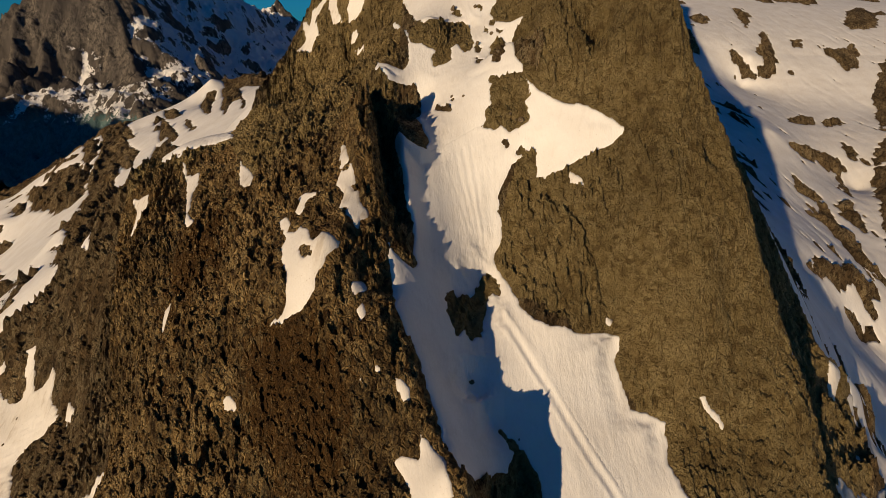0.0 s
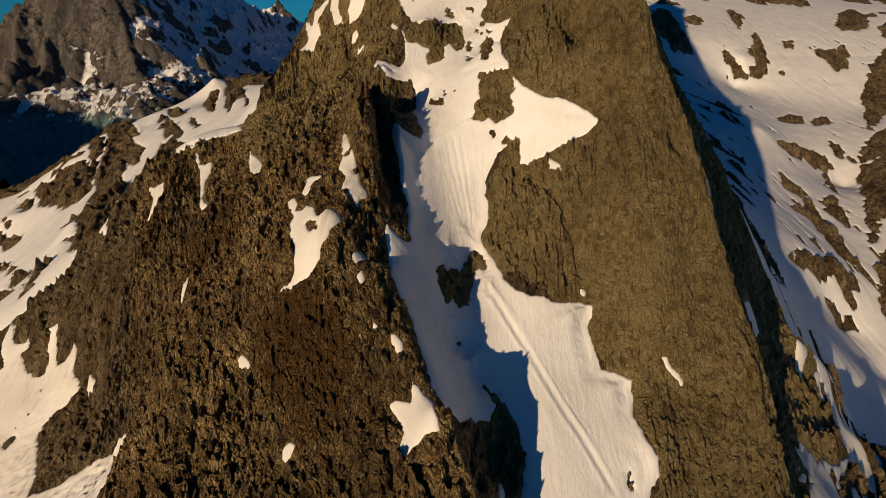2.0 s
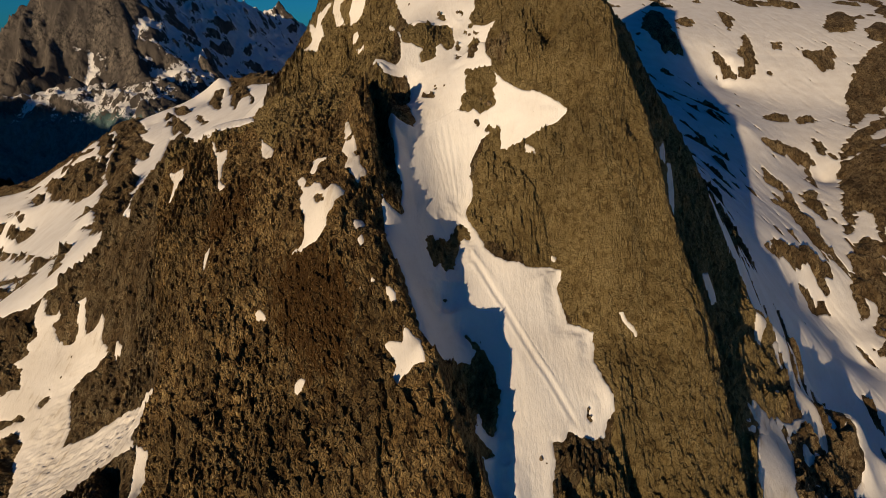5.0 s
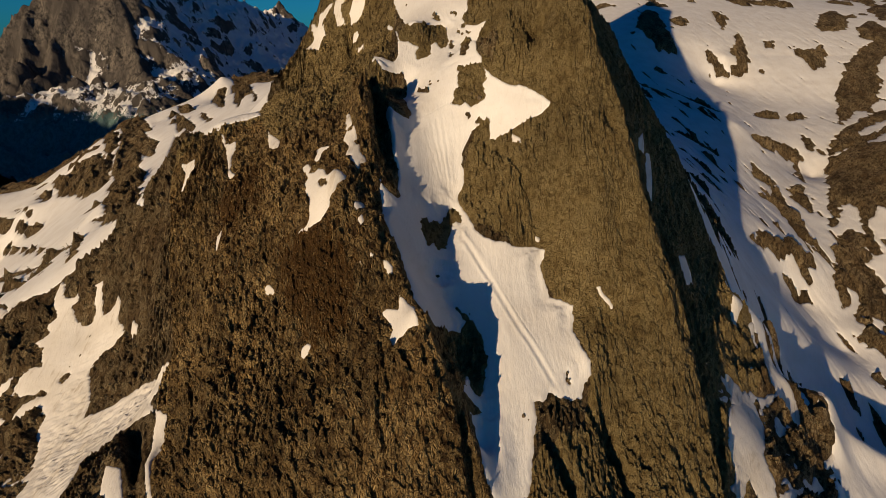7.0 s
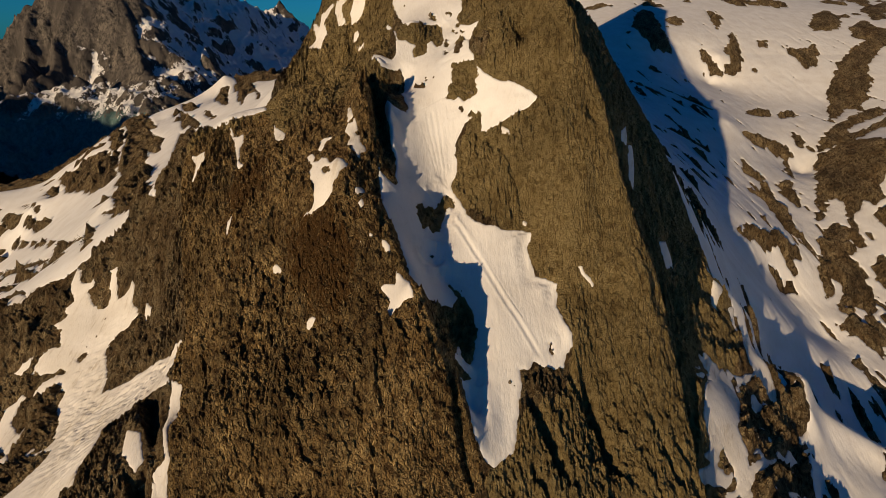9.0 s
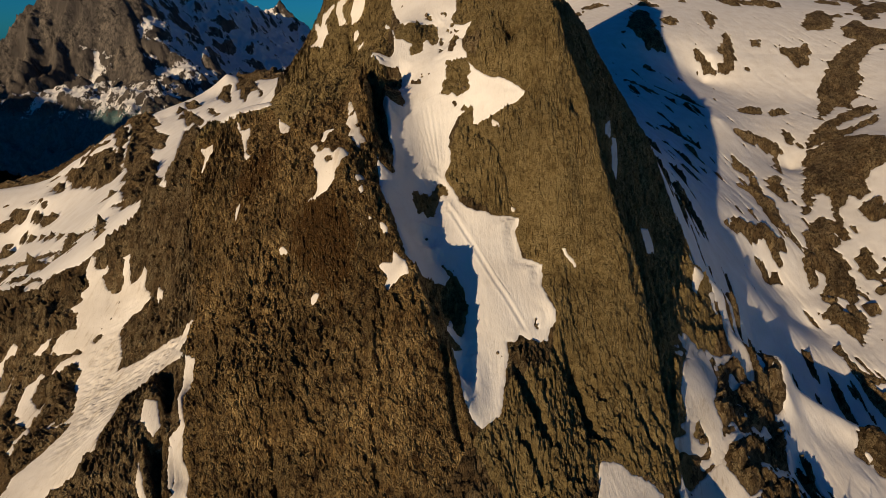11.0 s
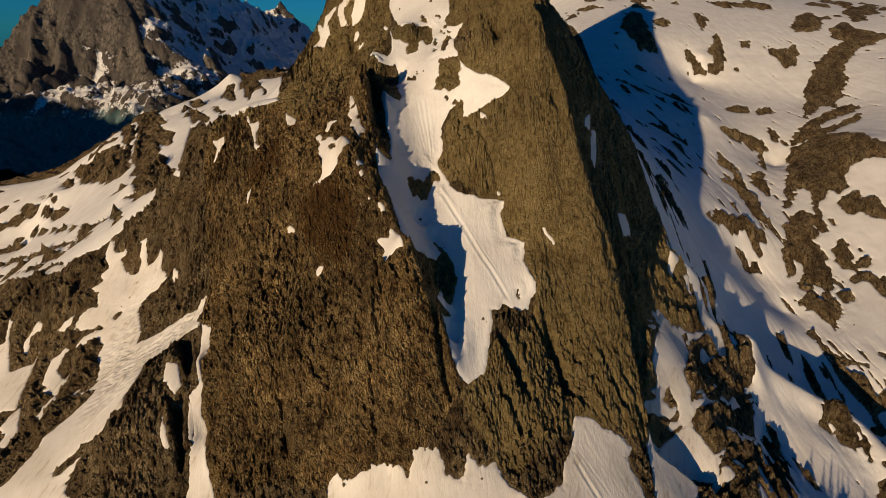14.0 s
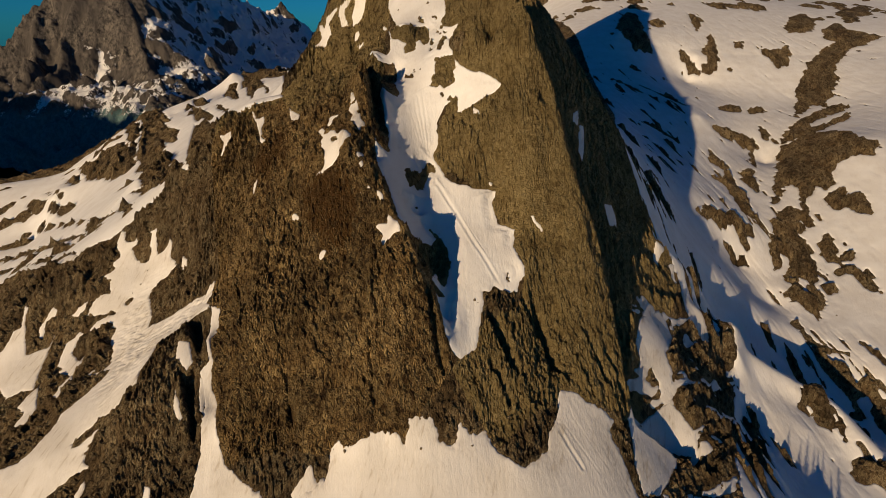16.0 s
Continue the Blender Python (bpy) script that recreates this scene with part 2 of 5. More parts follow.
PILLAR = [(35, 121, 154), (46, 112, 140), (43, 113, 131), (49, 99, 118), (51, 107, 141), (49, 121, 169),
          (46, 136, 176), (45, 163, 189), (38, 160, 199), (48, 150, 206), (57, 140, 199), (57, 132, 183),
          (65, 129, 170), (60, 110, 155), (65, 109, 141), (64, 96, 118), (80, 96, 119), (77, 84, 99), (55, 82, 105),
          (63, 74, 80), (61, 63, 73), (78, 64, 68), (63, 141, 191), (70, 122, 167), (86, 107, 123),
          (95, 90, 85), (100, 63, 47), (39, 36, 58), (41, 44, 71), (39, 63, 91), (35, 170, 206)]
CREST = [(-16, 115, 160), (-15, 110, 157), (-12, 101, 150.5), (-9.5, 97, 147), (1, 75, 129), (6, 68, 123.5), (8, 62, 121), (10.5, 60, 113),
         (14, 57, 107.5), (17, 53, 98.5), (18.6, 49, 92), (-22, 150, 178), (-20, 130, 172), (-26, 180, 183), (-34, 230, 182)]
SUMMIT = [(65.9, 137.0, 184.1), (68.9, 130.5, 175.8), (75.9, 112.5, 145.3), (62, 150, 207), (48, 165, 224), (42, 240, 238), (34, 300, 290), (8, 355, 372), (-22, 400, 400), (-45, 385, 325), (-5, 270, 232),
          (30, 230, 222), (40, 200, 226), (110, 300, 175), (70, 400, 215), (20, 480, 190)]
COULOIR = [(24, 47, 82), (32, 56, 87), (5, 118, 137), (13, 127, 140), (25, 141, 162), (18, 174, 196),
           (7, 207, 198), (-5, 206, 204), (23, 182, 190), (-5, 147, 170), (-12, 175, 172), (-18, 179, 188),
           (18, 60, 93), (14, 76, 106), (7, 95, 121), (30, 80, 108), (25, 105, 128), (2, 128, 146), (0, 145, 160)]
SHADY_SIDE = [(70, 148, 181), (78, 128, 153), (83, 117, 132), (94, 110, 113), (103, 94, 76),
              (84, 163, 176), (100, 192, 153), (88, 216, 198), (130, 222, 139), (148, 234, 118), (118, 163, 104),
              (138, 163, 78), (122, 127, 71), (133, 125, 56), (132, 102, 49), (165, 153, 44), (175, 159, 38),
              (182, 195, 49), (204, 164, 16), (225, 157, 2), (140, 66, 22), (127, 57, 19), (101, 47, 36), (194, 113, -9)]
BASIN = [(239, 134, -13), (229, 118, -13), (257, 145, -11), (300, 205, -19), (290, 266, -10), (280, 305, 8),
         (307, 276, -2), (351, 318, 9), (392, 331, 19), (376, 384, 36), (279, 336, 43), (254, 378, 67),
         (321, 420, 51), (406, 507, 52), (340, 557, 102), (466, 553, 83), (465, 478, 91), (539, 667, 105),
         (402, 749, 125), (307, 694, 145), (379, 807, 179), (551, 816, 170), (422, 779, 164), (302, 807, 196),
         (858, 1464, 224), (874, 1271, 222), (1002, 1242, 221), (420, 230, -10), (560, 300, 60)]
WEST_SLOPE = [(-157, 161, 72), (-125, 145, 77), (-99, 116, 75), (-92, 65, 72), (-79, 78, 75), (-75, 53, 55),
              (-163, 171, 87), (-132, 160, 92), (-222, 162, 56), (-185, 152, 62), (-122, 132, 73), (-213, 141, 33),
              (-175, 128, 42), (-140, 116, 50), (-94, 76, 78), (-180, 82, 21), (-107, 49, 57), (-87, 46, 59),
              (-153, 53, 27), (-122, 44, 35)]
WEST_RIDGE = [(-250, 327, 78), (-211, 324, 80), (-291, 305, 32), (-505, 510, -51), (-460, 504, -16), (-488, 552, 4),
              (-480, 590, 5), (-476, 619, 29), (-415, 653, 72), (-380, 678, 83), (-317, 729, 108), (-277, 748, 106),
              (-455, 629, 50), (-641, 704, -28), (-150, 540, 158), (-425, 680, 81), (-380, 710, 95), (-345, 745, 110), (-315, 760, 136), (-270, 770, 138), (-215, 660, 145), (-480, 650, 42), (-540, 640, 8), (-569, 610, -1), (-603, 600, -5), (-652, 600, -9), (-720, 600, -18)]
BEYOND = [(45, 26, 53), (0, 0, 36), (0, -60, 5), (-150, -60, -40), (150, -60, -40), (0, -300, -120), (-400, -300, -200),
          (400, -300, -200), (-400, 150, -60), (-700, 400, -160), (-800, 800, -160), (-650, 900, -120),
          (-500, 1000, -60), (-600, 1300, -300), (-250, 1000, 20), (-300, 1400, -200), (160, 420, 130), (60, 700, 120), (150, 1000, 180), (0, 1400, 60),
          (700, 500, 120), (900, 200, 60), (1000, 800, 180)]
BEYOND += [
          (-1500, 2000, -420), (-2500, 1500, -480), (-3500, 3800, -400), (1500, 2600, 380), (3500, 0, 100), (4000, 4000, 420), (600, 1800, 330), (1200, 2000, 350), (1800, 1800, 350), (300, 1450, 290), (2600, 2600, 430),
          (0, 3500, 60), (-3500, -1200, -500), (0, -1400, -300), (3500, -1400, -200), (-900, 1500, -420), (-4000, 1500, -500)]
SPOTS = np.array(BUTTRESS + BUTTRESS_TOP + PILLAR + CREST + SUMMIT + COULOIR + SHADY_SIDE + BASIN + WEST_SLOPE + WEST_RIDGE + BEYOND, float)


def spline_weights(p, soft=1.0):
    """Weights of the surface of least bending-like kernel r through the spots."""
    n = len(p)
    d = np.hypot(p[:, None, 0] - p[None, :, 0], p[:, None, 1] - p[None, :, 1])
    a = np.zeros((n + 3, n + 3))
    a[:n, :n] = -d - soft * np.eye(n)
    a[:n, n:] = np.c_[np.ones(n), p[:, :2] / 100]
    a[n:, :n] = a[:n, n:].T
    return np.linalg.solve(a, np.r_[p[:, 2], 0, 0, 0])


WEIGHTS = spline_weights(SPOTS)


def base_height(x, y):
    """The smooth lie of the land at plan places x, y (arrays)."""
    shape = np.shape(x)
    x, y = np.ravel(x).astype(np.float32), np.ravel(y).astype(np.float32)
    z = WEIGHTS[-3] + WEIGHTS[-2] * x / 100 + WEIGHTS[-1] * y / 100
    for (px, py, _), w in zip(SPOTS, WEIGHTS):
        z -= w * np.sqrt((x - px) ** 2 + (y - py) ** 2 + 4.0)
    # the upper basin tilts towards the south
    share = np.clip((x - 150) / 200, 0, 1)
    z += 0.10 * np.clip(y - 800, 0, 900) * share * share * (3 - 2 * share)
    return z.reshape(shape)


# ---- plans of the snow, as outlines (x, y) ----
COULOIR_SNOW = [(-3.5, 148.5), (5.5, 155.5), (15.5, 156.5), (22.5, 149.5), (15.8, 141.7), (15.2, 139.3), (16.0, 135.9), (15.5, 132.1), (13.7, 131.3), (13.7, 129.5), (15.6, 125.8), (17.2, 122.3), (18.9, 118.1), (20.1, 115.7), (22.4, 113.4), (26.4, 111.8), (29.6, 111.6), (32.0, 111.0), (34.6, 111.5), (38.1, 112.2), (40.7, 112.6), (42.7, 112.3), (42.9, 111.1), (40.9, 107.8), (41.3, 105.1), (42.4, 101.7), (42.9, 99.6), (47.6, 99.0), (50.4, 97.4), (50.4, 93.4)]
COULOIR_SNOW += [(49.9, 90.9), (51.3, 87.1), (53.5, 83.2), (53.8, 80.3), (51.3, 78.5), (50.2, 76.0), (45.3, 74.0), (43.6, 73.7), (39.9, 74.7), (37.8, 72.2), (35.0, 71.7), (35.6, 68.4), (34.2, 62.7), (32.7, 56.1), (31.6, 51.8), (28.0, 49.9), (25.4, 47.8), (23.1, 47.5), (19.5, 49), (17.5, 61), (15, 64), (10, 61.5), (5, 72), (0, 78), (-3, 85), (-6, 92.5), (-10, 97), (-12, 108.5), (-13, 120.5), (-13, 133), (-12, 145)]
UPPER_SNOW = [(-21.1, 293.2), (-20.5, 282.7), (-17.3, 262.0), (-12.6, 238.9), (-7.1, 204.0), (-1.5, 208.0), (7.7, 211.8), (9.5, 207.2), (10.2, 195.4), (9.2, 190.9), (7.5, 192.6), (5.4, 199.2), (2.7, 196.7), (1.3, 201.8), (0.9, 196.4), (2.7, 191.8), (2.7, 188.8), (-0.0, 187.3), (-2.9, 187.8), (-3.8, 190.2), (-2.3, 192.6), (-4.6, 194.7), (-6.8, 196.1), (-10.6, 196.9), (-12.3, 203.3), (-18.6, 247.7), (-21.3, 260.9), (-23.5, 265.0), (-17.5, 233.0), (-12.0, 197.5), (-11.6, 189.8), (-12.8, 184.8), (-16.0, 184.8), (-22.1, 191.7), (-22.6, 186.0), (-17.5, 177.9), (-13.6, 180.4), (-9.1, 181.9), (-7.8, 179.7), (-7.3, 172.8), (-8.9, 174.1), (-5.2, 153.8), (-4.0, 151.0)]
UPPER_SNOW += [(-4.9, 146.6), (-7.2, 145.9), (-9.7, 146.3), (-11.9, 149.0), (-13.4, 150.6), (-13.3, 148.0), (-11.7, 140.0), (-10.7, 137.6), (3.4, 143.7), (15.3, 141.8), (16.2, 143.4), (17.2, 145.5), (20.8, 145.9), (24.3, 145.6), (25.2, 145.0), (25.2, 141.2), (27.5, 138.8), (31.5, 137.6), (37.8, 135.6), (42.6, 135.3), (45.1, 135.6), (45.9, 136.2), (44.4, 137.8), (41.4, 140.1), (39.1, 142.5), (36.1, 145.4), (33.0, 148.0), (30.6, 150.5), (27.3, 154.0), (24.3, 157.6), (23.0, 161.0), (23.1, 162.6), (21.1, 167.0), (21.1, 171.0), (23.7, 190.1), (26.3, 192.2), (22.3, 195.0), (18.3, 200.4), (16.8, 208.3), (19.2, 211.3), (19.7, 216.1), (18.9, 228.6), (0.3, 251.6)]
APRON_SNOW = [(-22.5, 10), (-24.5, 22.5), (-24, 30), (-20.5, 30), (-16, 28), (-11.5, 29), (-3.5, 30.5), (2, 29), (4.5, 26.5), (6, 31.5), (9, 32.5), (13.5, 33), (16, 31.5), (17.5, 28.5), (23, 27.5), (25, 34), (29.5, 31.5), (35, 34), (37, 31), (41, 27), (48, 24), (52.5, 27), (58.5, 31.5), (60, 38), (63.5, 42.5), (66.5, 53.5), (71.5, 55), (79, 54), (84.5, 54.5), (91, 53.5), (87.5, 48), (91, 44), (93.5, 38.5), (96.5, 31), (99, 23)]
WEST_TONGUE = [(-156, 171.5), (-152, 171.5), (-151, 166), (-148.5, 160.5), (-142, 159.5), (-141.5, 163), (-138.5, 160.5), (-137.5, 155), (-132.5, 148.5), (-136, 146.5), (-141, 144.5), (-146, 143), (-145.5, 138), (-138.5, 126), (-139, 120), (-124.5, 117.5), (-111.5, 118), (-109, 119), (-103.5, 118), (-102, 121), (-98, 119), (-88.5, 94.5), (-92, 93.5), (-88.5, 88), (-96, 88.5), (-102, 85), (-109, 86), (-117, 90), (-115, 78), (-116.5, 72.5), (-114.5, 64), (-120, 65.5), (-120.5, 60.5), (-123, 60), (-128, 59.5), (-130, 55), (-133, 49), (-132, 46), (-128, 43.5), (-137.5, 41), (-148, 36.5), (-177.5, 42.5), (-190, 59), (-187, 62.5)]
WEST_TONGUE += [(-176, 61), (-170.5, 63.5), (-164, 74.5), (-166.5, 80), (-156, 86), (-150.5, 92.5), (-149, 98), (-165, 100.5), (-162.5, 104.5), (-153.5, 105.5), (-156.5, 114), (-162.5, 122.5), (-162, 128.5), (-167.5, 133), (-173.5, 130.5), (-177, 127), (-180, 130.5), (-178.5, 134), (-174, 136), (-165.5, 136.5), (-168, 138.5), (-174.5, 137), (-182, 139), (-185.5, 139.5), (-183.5, 142.5), (-181.5, 147), (-173.5, 147.5), (-176, 152.5), (-181, 155.5), (-175.5, 158), (-177, 162), (-173.5, 164), (-180, 173.5), (-179.5, 180.5), (-174.5, 178.5), (-173, 172), (-165.5, 168), (-164, 171), (-163.5, 167), (-166, 166), (-162.5, 162), (-155.5, 161), (-154, 163), (-156, 167)]
WEST_PATCH_A = [(-232, 114), (-226, 115.5), (-216, 106.5), (-209, 109), (-199.5, 107), (-202.5, 117.5), (-203, 120.5), (-204, 128.5), (-205, 138.5), (-206.5, 133), (-213, 134), (-221, 132.5), (-225, 141.5), (-230, 150), (-232, 157.5), (-237.5, 162), (-232, 148), (-237.5, 149), (-238.5, 143.5), (-240, 140), (-247.5, 136.5)]
WEST_PATCH_B = [(-198, 85), (-196, 92), (-204, 99), (-201, 104.5), (-197, 108.5), (-192, 100), (-187.5, 92), (-189.5, 85.5)]
WEST_PATCH_C = [(-189.5, 113), (-186, 113.5), (-191.5, 116.5), (-193.5, 129), (-188.5, 130), (-186, 132.5), (-182.5, 131.5), (-184, 128.5), (-184.5, 122), (-177, 115), (-175, 117.5), (-173.5, 109), (-176.5, 106), (-184, 109.5)]
WEST_PATCH_D = [(-181.5, 97.5), (-181, 102), (-176.5, 108.5), (-172, 100), (-176, 98), (-177, 93)]
WEST_PATCH_E = [(-217, 140.5), (-219.5, 145.5), (-215, 149.5), (-212.5, 153), (-208.5, 150), (-209, 146.5), (-215, 146.5), (-214, 140.5)]
WEST_PATCH_F = [(-194.5, 142), (-192, 145.5), (-186.5, 145.5), (-186.5, 141.5)]
WEST_BASIN = [(-636.5, 425.5), (-631.5, 604.5), (-567.5, 619), (-522, 628), (-510, 653.5), (-483, 648.5), (-458, 673), (-425, 670.5), (-405, 642.5), (-328.5, 478), (-320.5, 449.5), (-272, 397), (-265, 415), (-313, 498), (-323.5, 528), (-294.5, 491), (-308.5, 545), (-357, 648.5), (-353, 683.5), (-284, 537), (-256.5, 461.5), (-225.5, 379), (-134, 186), (-150, 200.5), (-156, 202), (-155, 188), (-163, 184), (-176.5, 182.5), (-186.5, 178.5), (-208.5, 185.5), (-208, 178), (-276.5, 246), (-335.5, 293), (-393, 319), (-514, 376.5)]
RIDGE_SNOW = [(-413.5, 743.3), (-392.6, 745.3), (-377.5, 770.3), (-356.4, 785.3), (-330.7, 789.8), (-320.1, 798.5), (-246.8, 673.5), (-187.2, 577.5), (-182.0, 575.1), (-114.5, 339.5), (-112.0, 323.0), (-109.0, 305.5), (-75.0, 190.5), (-80.0, 190.0), (-85.5, 190.5), (-90.5, 190.0), (-94.5, 189.0), (-102.0, 190.5), (-224.0, 453.0), (-230.5, 454.5), (-264.5, 518.0), (-265.0, 496.5), (-296.0, 542.0), (-281.5, 507.5), (-312.5, 546.5), (-345.0, 590.0), (-375.5, 635.0), (-363.0, 633.5), (-389.5, 674.5), (-405.5, 693.0)]
RIDGE_HOLES = []
RIDGE_HOLES.append([(-319.5, 725), (-316.5, 743), (-306, 748), (-304, 734), (-226.5, 531.5), (-248.5, 569)])
RIDGE_HOLES.append([(-299.5, 754), (-290, 763), (-216.5, 595), (-192, 527), (-207.5, 542.5), (-194, 485.5), (-216, 535), (-242, 613)])
RIDGE_HOLES.append([(-365.5, 688.5), (-354, 690), (-282, 564.5), (-250, 506.5), (-243, 483.5), (-280.5, 546), (-275.5, 524), (-315, 589.5)])
RIDGE_HOLES.append([(-277, 586), (-250.5, 539), (-225, 491.5), (-231.5, 497.5), (-253, 534.5)])
RIDGE_HOLES.append([(-369, 725), (-349, 716.5), (-322.5, 673), (-325, 660.5), (-348, 685.5)])
RIDGE_HOLES.append([(-192, 527), (-176, 493), (-171, 468.5)])
PATCHES = []
PATCHES.append([(32.5, 136.5), (35.5, 132.5), (35.5, 130.5), (32.5, 133.5)])
PATCHES.append([(39.5, 114.5), (41.5, 114), (41, 113), (39.5, 113.5)])
PATCHES.append([(103.5, 72), (105, 69), (109.5, 69), (117.5, 76), (129, 84.5), (134, 80.5), (139, 73.5), (137.5, 66), (131.5, 64.5), (125, 66), (121.5, 59.5), (121, 53), (108, 36), (99, 32), (97.5, 40.5), (98.5, 48.5), (98.5, 58)])
PATCHES.append([(120, 114), (138.5, 134.5), (143, 132), (144, 123.5), (133, 105.5), (134.5, 98), (131, 85.5), (124.5, 82), (124, 90), (121, 95), (115, 94), (113.5, 99.5)])
PATCHES.append([(164.5, 167), (171.5, 173.5), (176, 168), (178, 157), (179.5, 150.5), (175.5, 141.5), (169.5, 146), (163.5, 152)])
PATCHES.append([(86.5, 159.5), (92, 170.5), (89.5, 158.5), (86, 155.5)])
PATCHES.append([(90.5, 160), (94.5, 166.5), (93.5, 155.5), (90.5, 145.5), (88.5, 148.5)])
PATCHES.append([(104, 144.5), (111.5, 155), (114, 150.5), (112.5, 144.5), (106, 137.5)])
PATCHES.append([(88.5, 108), (93.5, 111.5), (92, 106), (88.5, 104.5)])
PATCHES.append([(184.5, 182), (192, 184.5), (191, 177), (184, 169)])
PATCHES.append([(201, 177), (206.5, 180), (199, 166), (194.5, 161)])
PATCHES.append([(-91.5, 53), (-88, 48.5), (-85.5, 44.5), (-86.5, 43), (-88.5, 44.5), (-91, 48)])
PATCHES.append([(-87.5, 88.5), (-82, 85), (-82, 79.5), (-83, 73.5), (-78.5, 62.5), (-78, 57), (-75, 52), (-70.5, 39.5), (-67, 34.5), (-59, 28), (-48.5, 21.5), (-46.5, 13), (-80, 18.5), (-78.5, 31.5), (-78, 38), (-79, 43.5), (-80, 51), (-81.5, 55.5), (-83.5, 60), (-81, 63.5), (-85, 73.5), (-85.5, 80)])
PATCHES.append([(-97, 72.5), (-91, 70.5), (-87, 63), (-89, 60), (-95, 64.5)])
PATCHES.append([(-83.5, 58.5), (-80, 58.5), (-79, 48), (-81, 48.5)])
PATCHES.append([(-152, 70.5), (-142.5, 64.5), (-138, 59), (-142.5, 60)])
PATCHES.append([(-19, 99), (-17, 101), (-15.5, 99.5), (-18, 96.5)])
PATCHES.append([(119, 101.5), (128, 108), (126.5, 102), (120, 97.5)])
PATCHES.append([(-37.5, 19), (-34.5, 23), (-30.5, 26), (-28, 22), (-25, 23), (-24, 17), (-35.5, 15.5)])
PATCHES.append([(-87.5, 357), (-76.5, 334), (-76, 341.5), (-72, 337.5), (-66.5, 335), (-63.5, 331), (-68.5, 332), (-72.5, 331.5), (-69, 323), (-72.5, 322.5), (-73, 318.5), (-83, 326), (-85.5, 331.5), (-78.5, 328.5)])
PATCHES.append([(-63, 331.5), (-57.5, 329.5), (-52.5, 326), (-55, 324.5), (-59.5, 326), (-57, 321), (-54, 316.5), (-60.5, 319.5), (-63, 325.5), (-64.5, 329)])
PATCHES.append([(-50, 324.5), (-40, 317), (-41.5, 313.5), (-44, 312.5), (-51, 314), (-52.5, 319), (-50, 321)])
PATCHES.append([(-203.5, 658.5), (-200.5, 657.5), (-110, 351), (-195, 659), (-199, 657.5)])
PATCHES.append([(-255, 218.5), (-238.5, 206), (-209.5, 180), (-211, 176.5), (-227.5, 185)])
PATCHES.append([(-129.5, 148.5), (-128.5, 150.5), (-125, 147.5), (-124.5, 143.5), (-127.5, 143.5)])
PATCHES.append([(-196.5, 143), (-191.5, 144), (-188.5, 146), (-186.5, 143), (-189.5, 140)])
PATCHES.append([(-98, 25.5), (-99, 31), (-96, 30), (-94.5, 25)])
PATCHES.append([(-131.5, 34.5), (-130.5, 38), (-128, 39.5), (-127, 36), (-128, 32)])
PATCHES.append([(-26.3, 136.6), (-25.3, 137.9), (-22.9, 129.7), (-21.2, 125.1), (-20, 122.3), (-19.1, 119.3), (-17.7, 117.7), (-16.6, 115.9), (-18.2, 114), (-18.8, 111.4), (-20.2, 113), (-21.4, 113.7), (-23.5, 115.9), (-22.9, 119.7), (-25.1, 122.3), (-24.8, 125.6)])
PATCHES.append([(-29.1, 122.7), (-30.1, 122.1), (-32.1, 122.1), (-32.6, 119.9), (-33.4, 118.9), (-35.6, 121.9), (-34.9, 123.8), (-36, 127.1), (-33.8, 126.7)])
PATCHES.append([(-40, 123.8), (-38, 123.4), (-36.1, 119.4), (-36.2, 117.5), (-33.6, 114.6), (-32.3, 115.2), (-29.7, 111.4), (-27.7, 106), (-26.1, 107.5), (-24.2, 106.9), (-21.5, 105.7), (-21.8, 104), (-23.6, 102), (-25.5, 99.8), (-26.4, 98.1), (-27.5, 96.5), (-30.4, 97), (-33.3, 97.2), (-36.4, 98.7), (-37, 99.9), (-34.1, 99.1), (-33.2, 99.9), (-34.1, 103.3), (-33.9, 105.4), (-36.3, 110.1), (-37.1, 114), (-36.4, 115.4), (-38.9, 120)])
PATCHES.append([(-67, 174.5), (-63.9, 169.2), (-60, 163.7), (-56.2, 155.9), (-56.5, 152.3), (-59, 153.7), (-61.8, 157.7), (-65, 167.5)])
PATCHES.append([(-92.2, 186.3), (-89.4, 184.1), (-87.4, 179), (-84.7, 177.2), (-81.9, 176.8), (-80.1, 172.4), (-80.2, 166.3), (-78.4, 159.4), (-77.6, 155.3), (-73.6, 149.6), (-75.5, 148.8), (-77.9, 151.7), (-78.9, 156.2), (-82.1, 164.2), (-85.3, 172.4), (-88.4, 178.6)])
PATCHES.append([(-114, 188), (-109.2, 184.6), (-103.9, 182.3), (-102.2, 178), (-103.6, 176.8), (-105.3, 174.8), (-106.2, 171.2), (-108.4, 173.1), (-107.7, 175.7), (-108, 179.2), (-111.4, 183.9)])
PATCHES.append([(-72.3, 127.7), (-72.5, 124.4), (-73, 120.8), (-74.2, 121.7), (-74.5, 126.2)])
PATCHES.append([(-49.4, 98), (-47.6, 97.8), (-45.6, 96.1), (-44.7, 94.5), (-46.9, 95.3), (-48.6, 96.3)])
PATCHES.append([(-32.6, 77.3), (-31.2, 77.3), (-30.2, 76.5), (-30.9, 75.5), (-32.1, 74.8), (-33.2, 75.4), (-33.2, 76.6)])
PATCHES.append([(-9.5, 84.5), (-7.9, 84.1), (-6.2, 83), (-5.8, 81.4), (-7.2, 81), (-8.6, 82.4)])
PATCHES.append([(-12.9, 86.2), (-11.6, 85.6), (-12, 84.9), (-13.1, 85.6)])
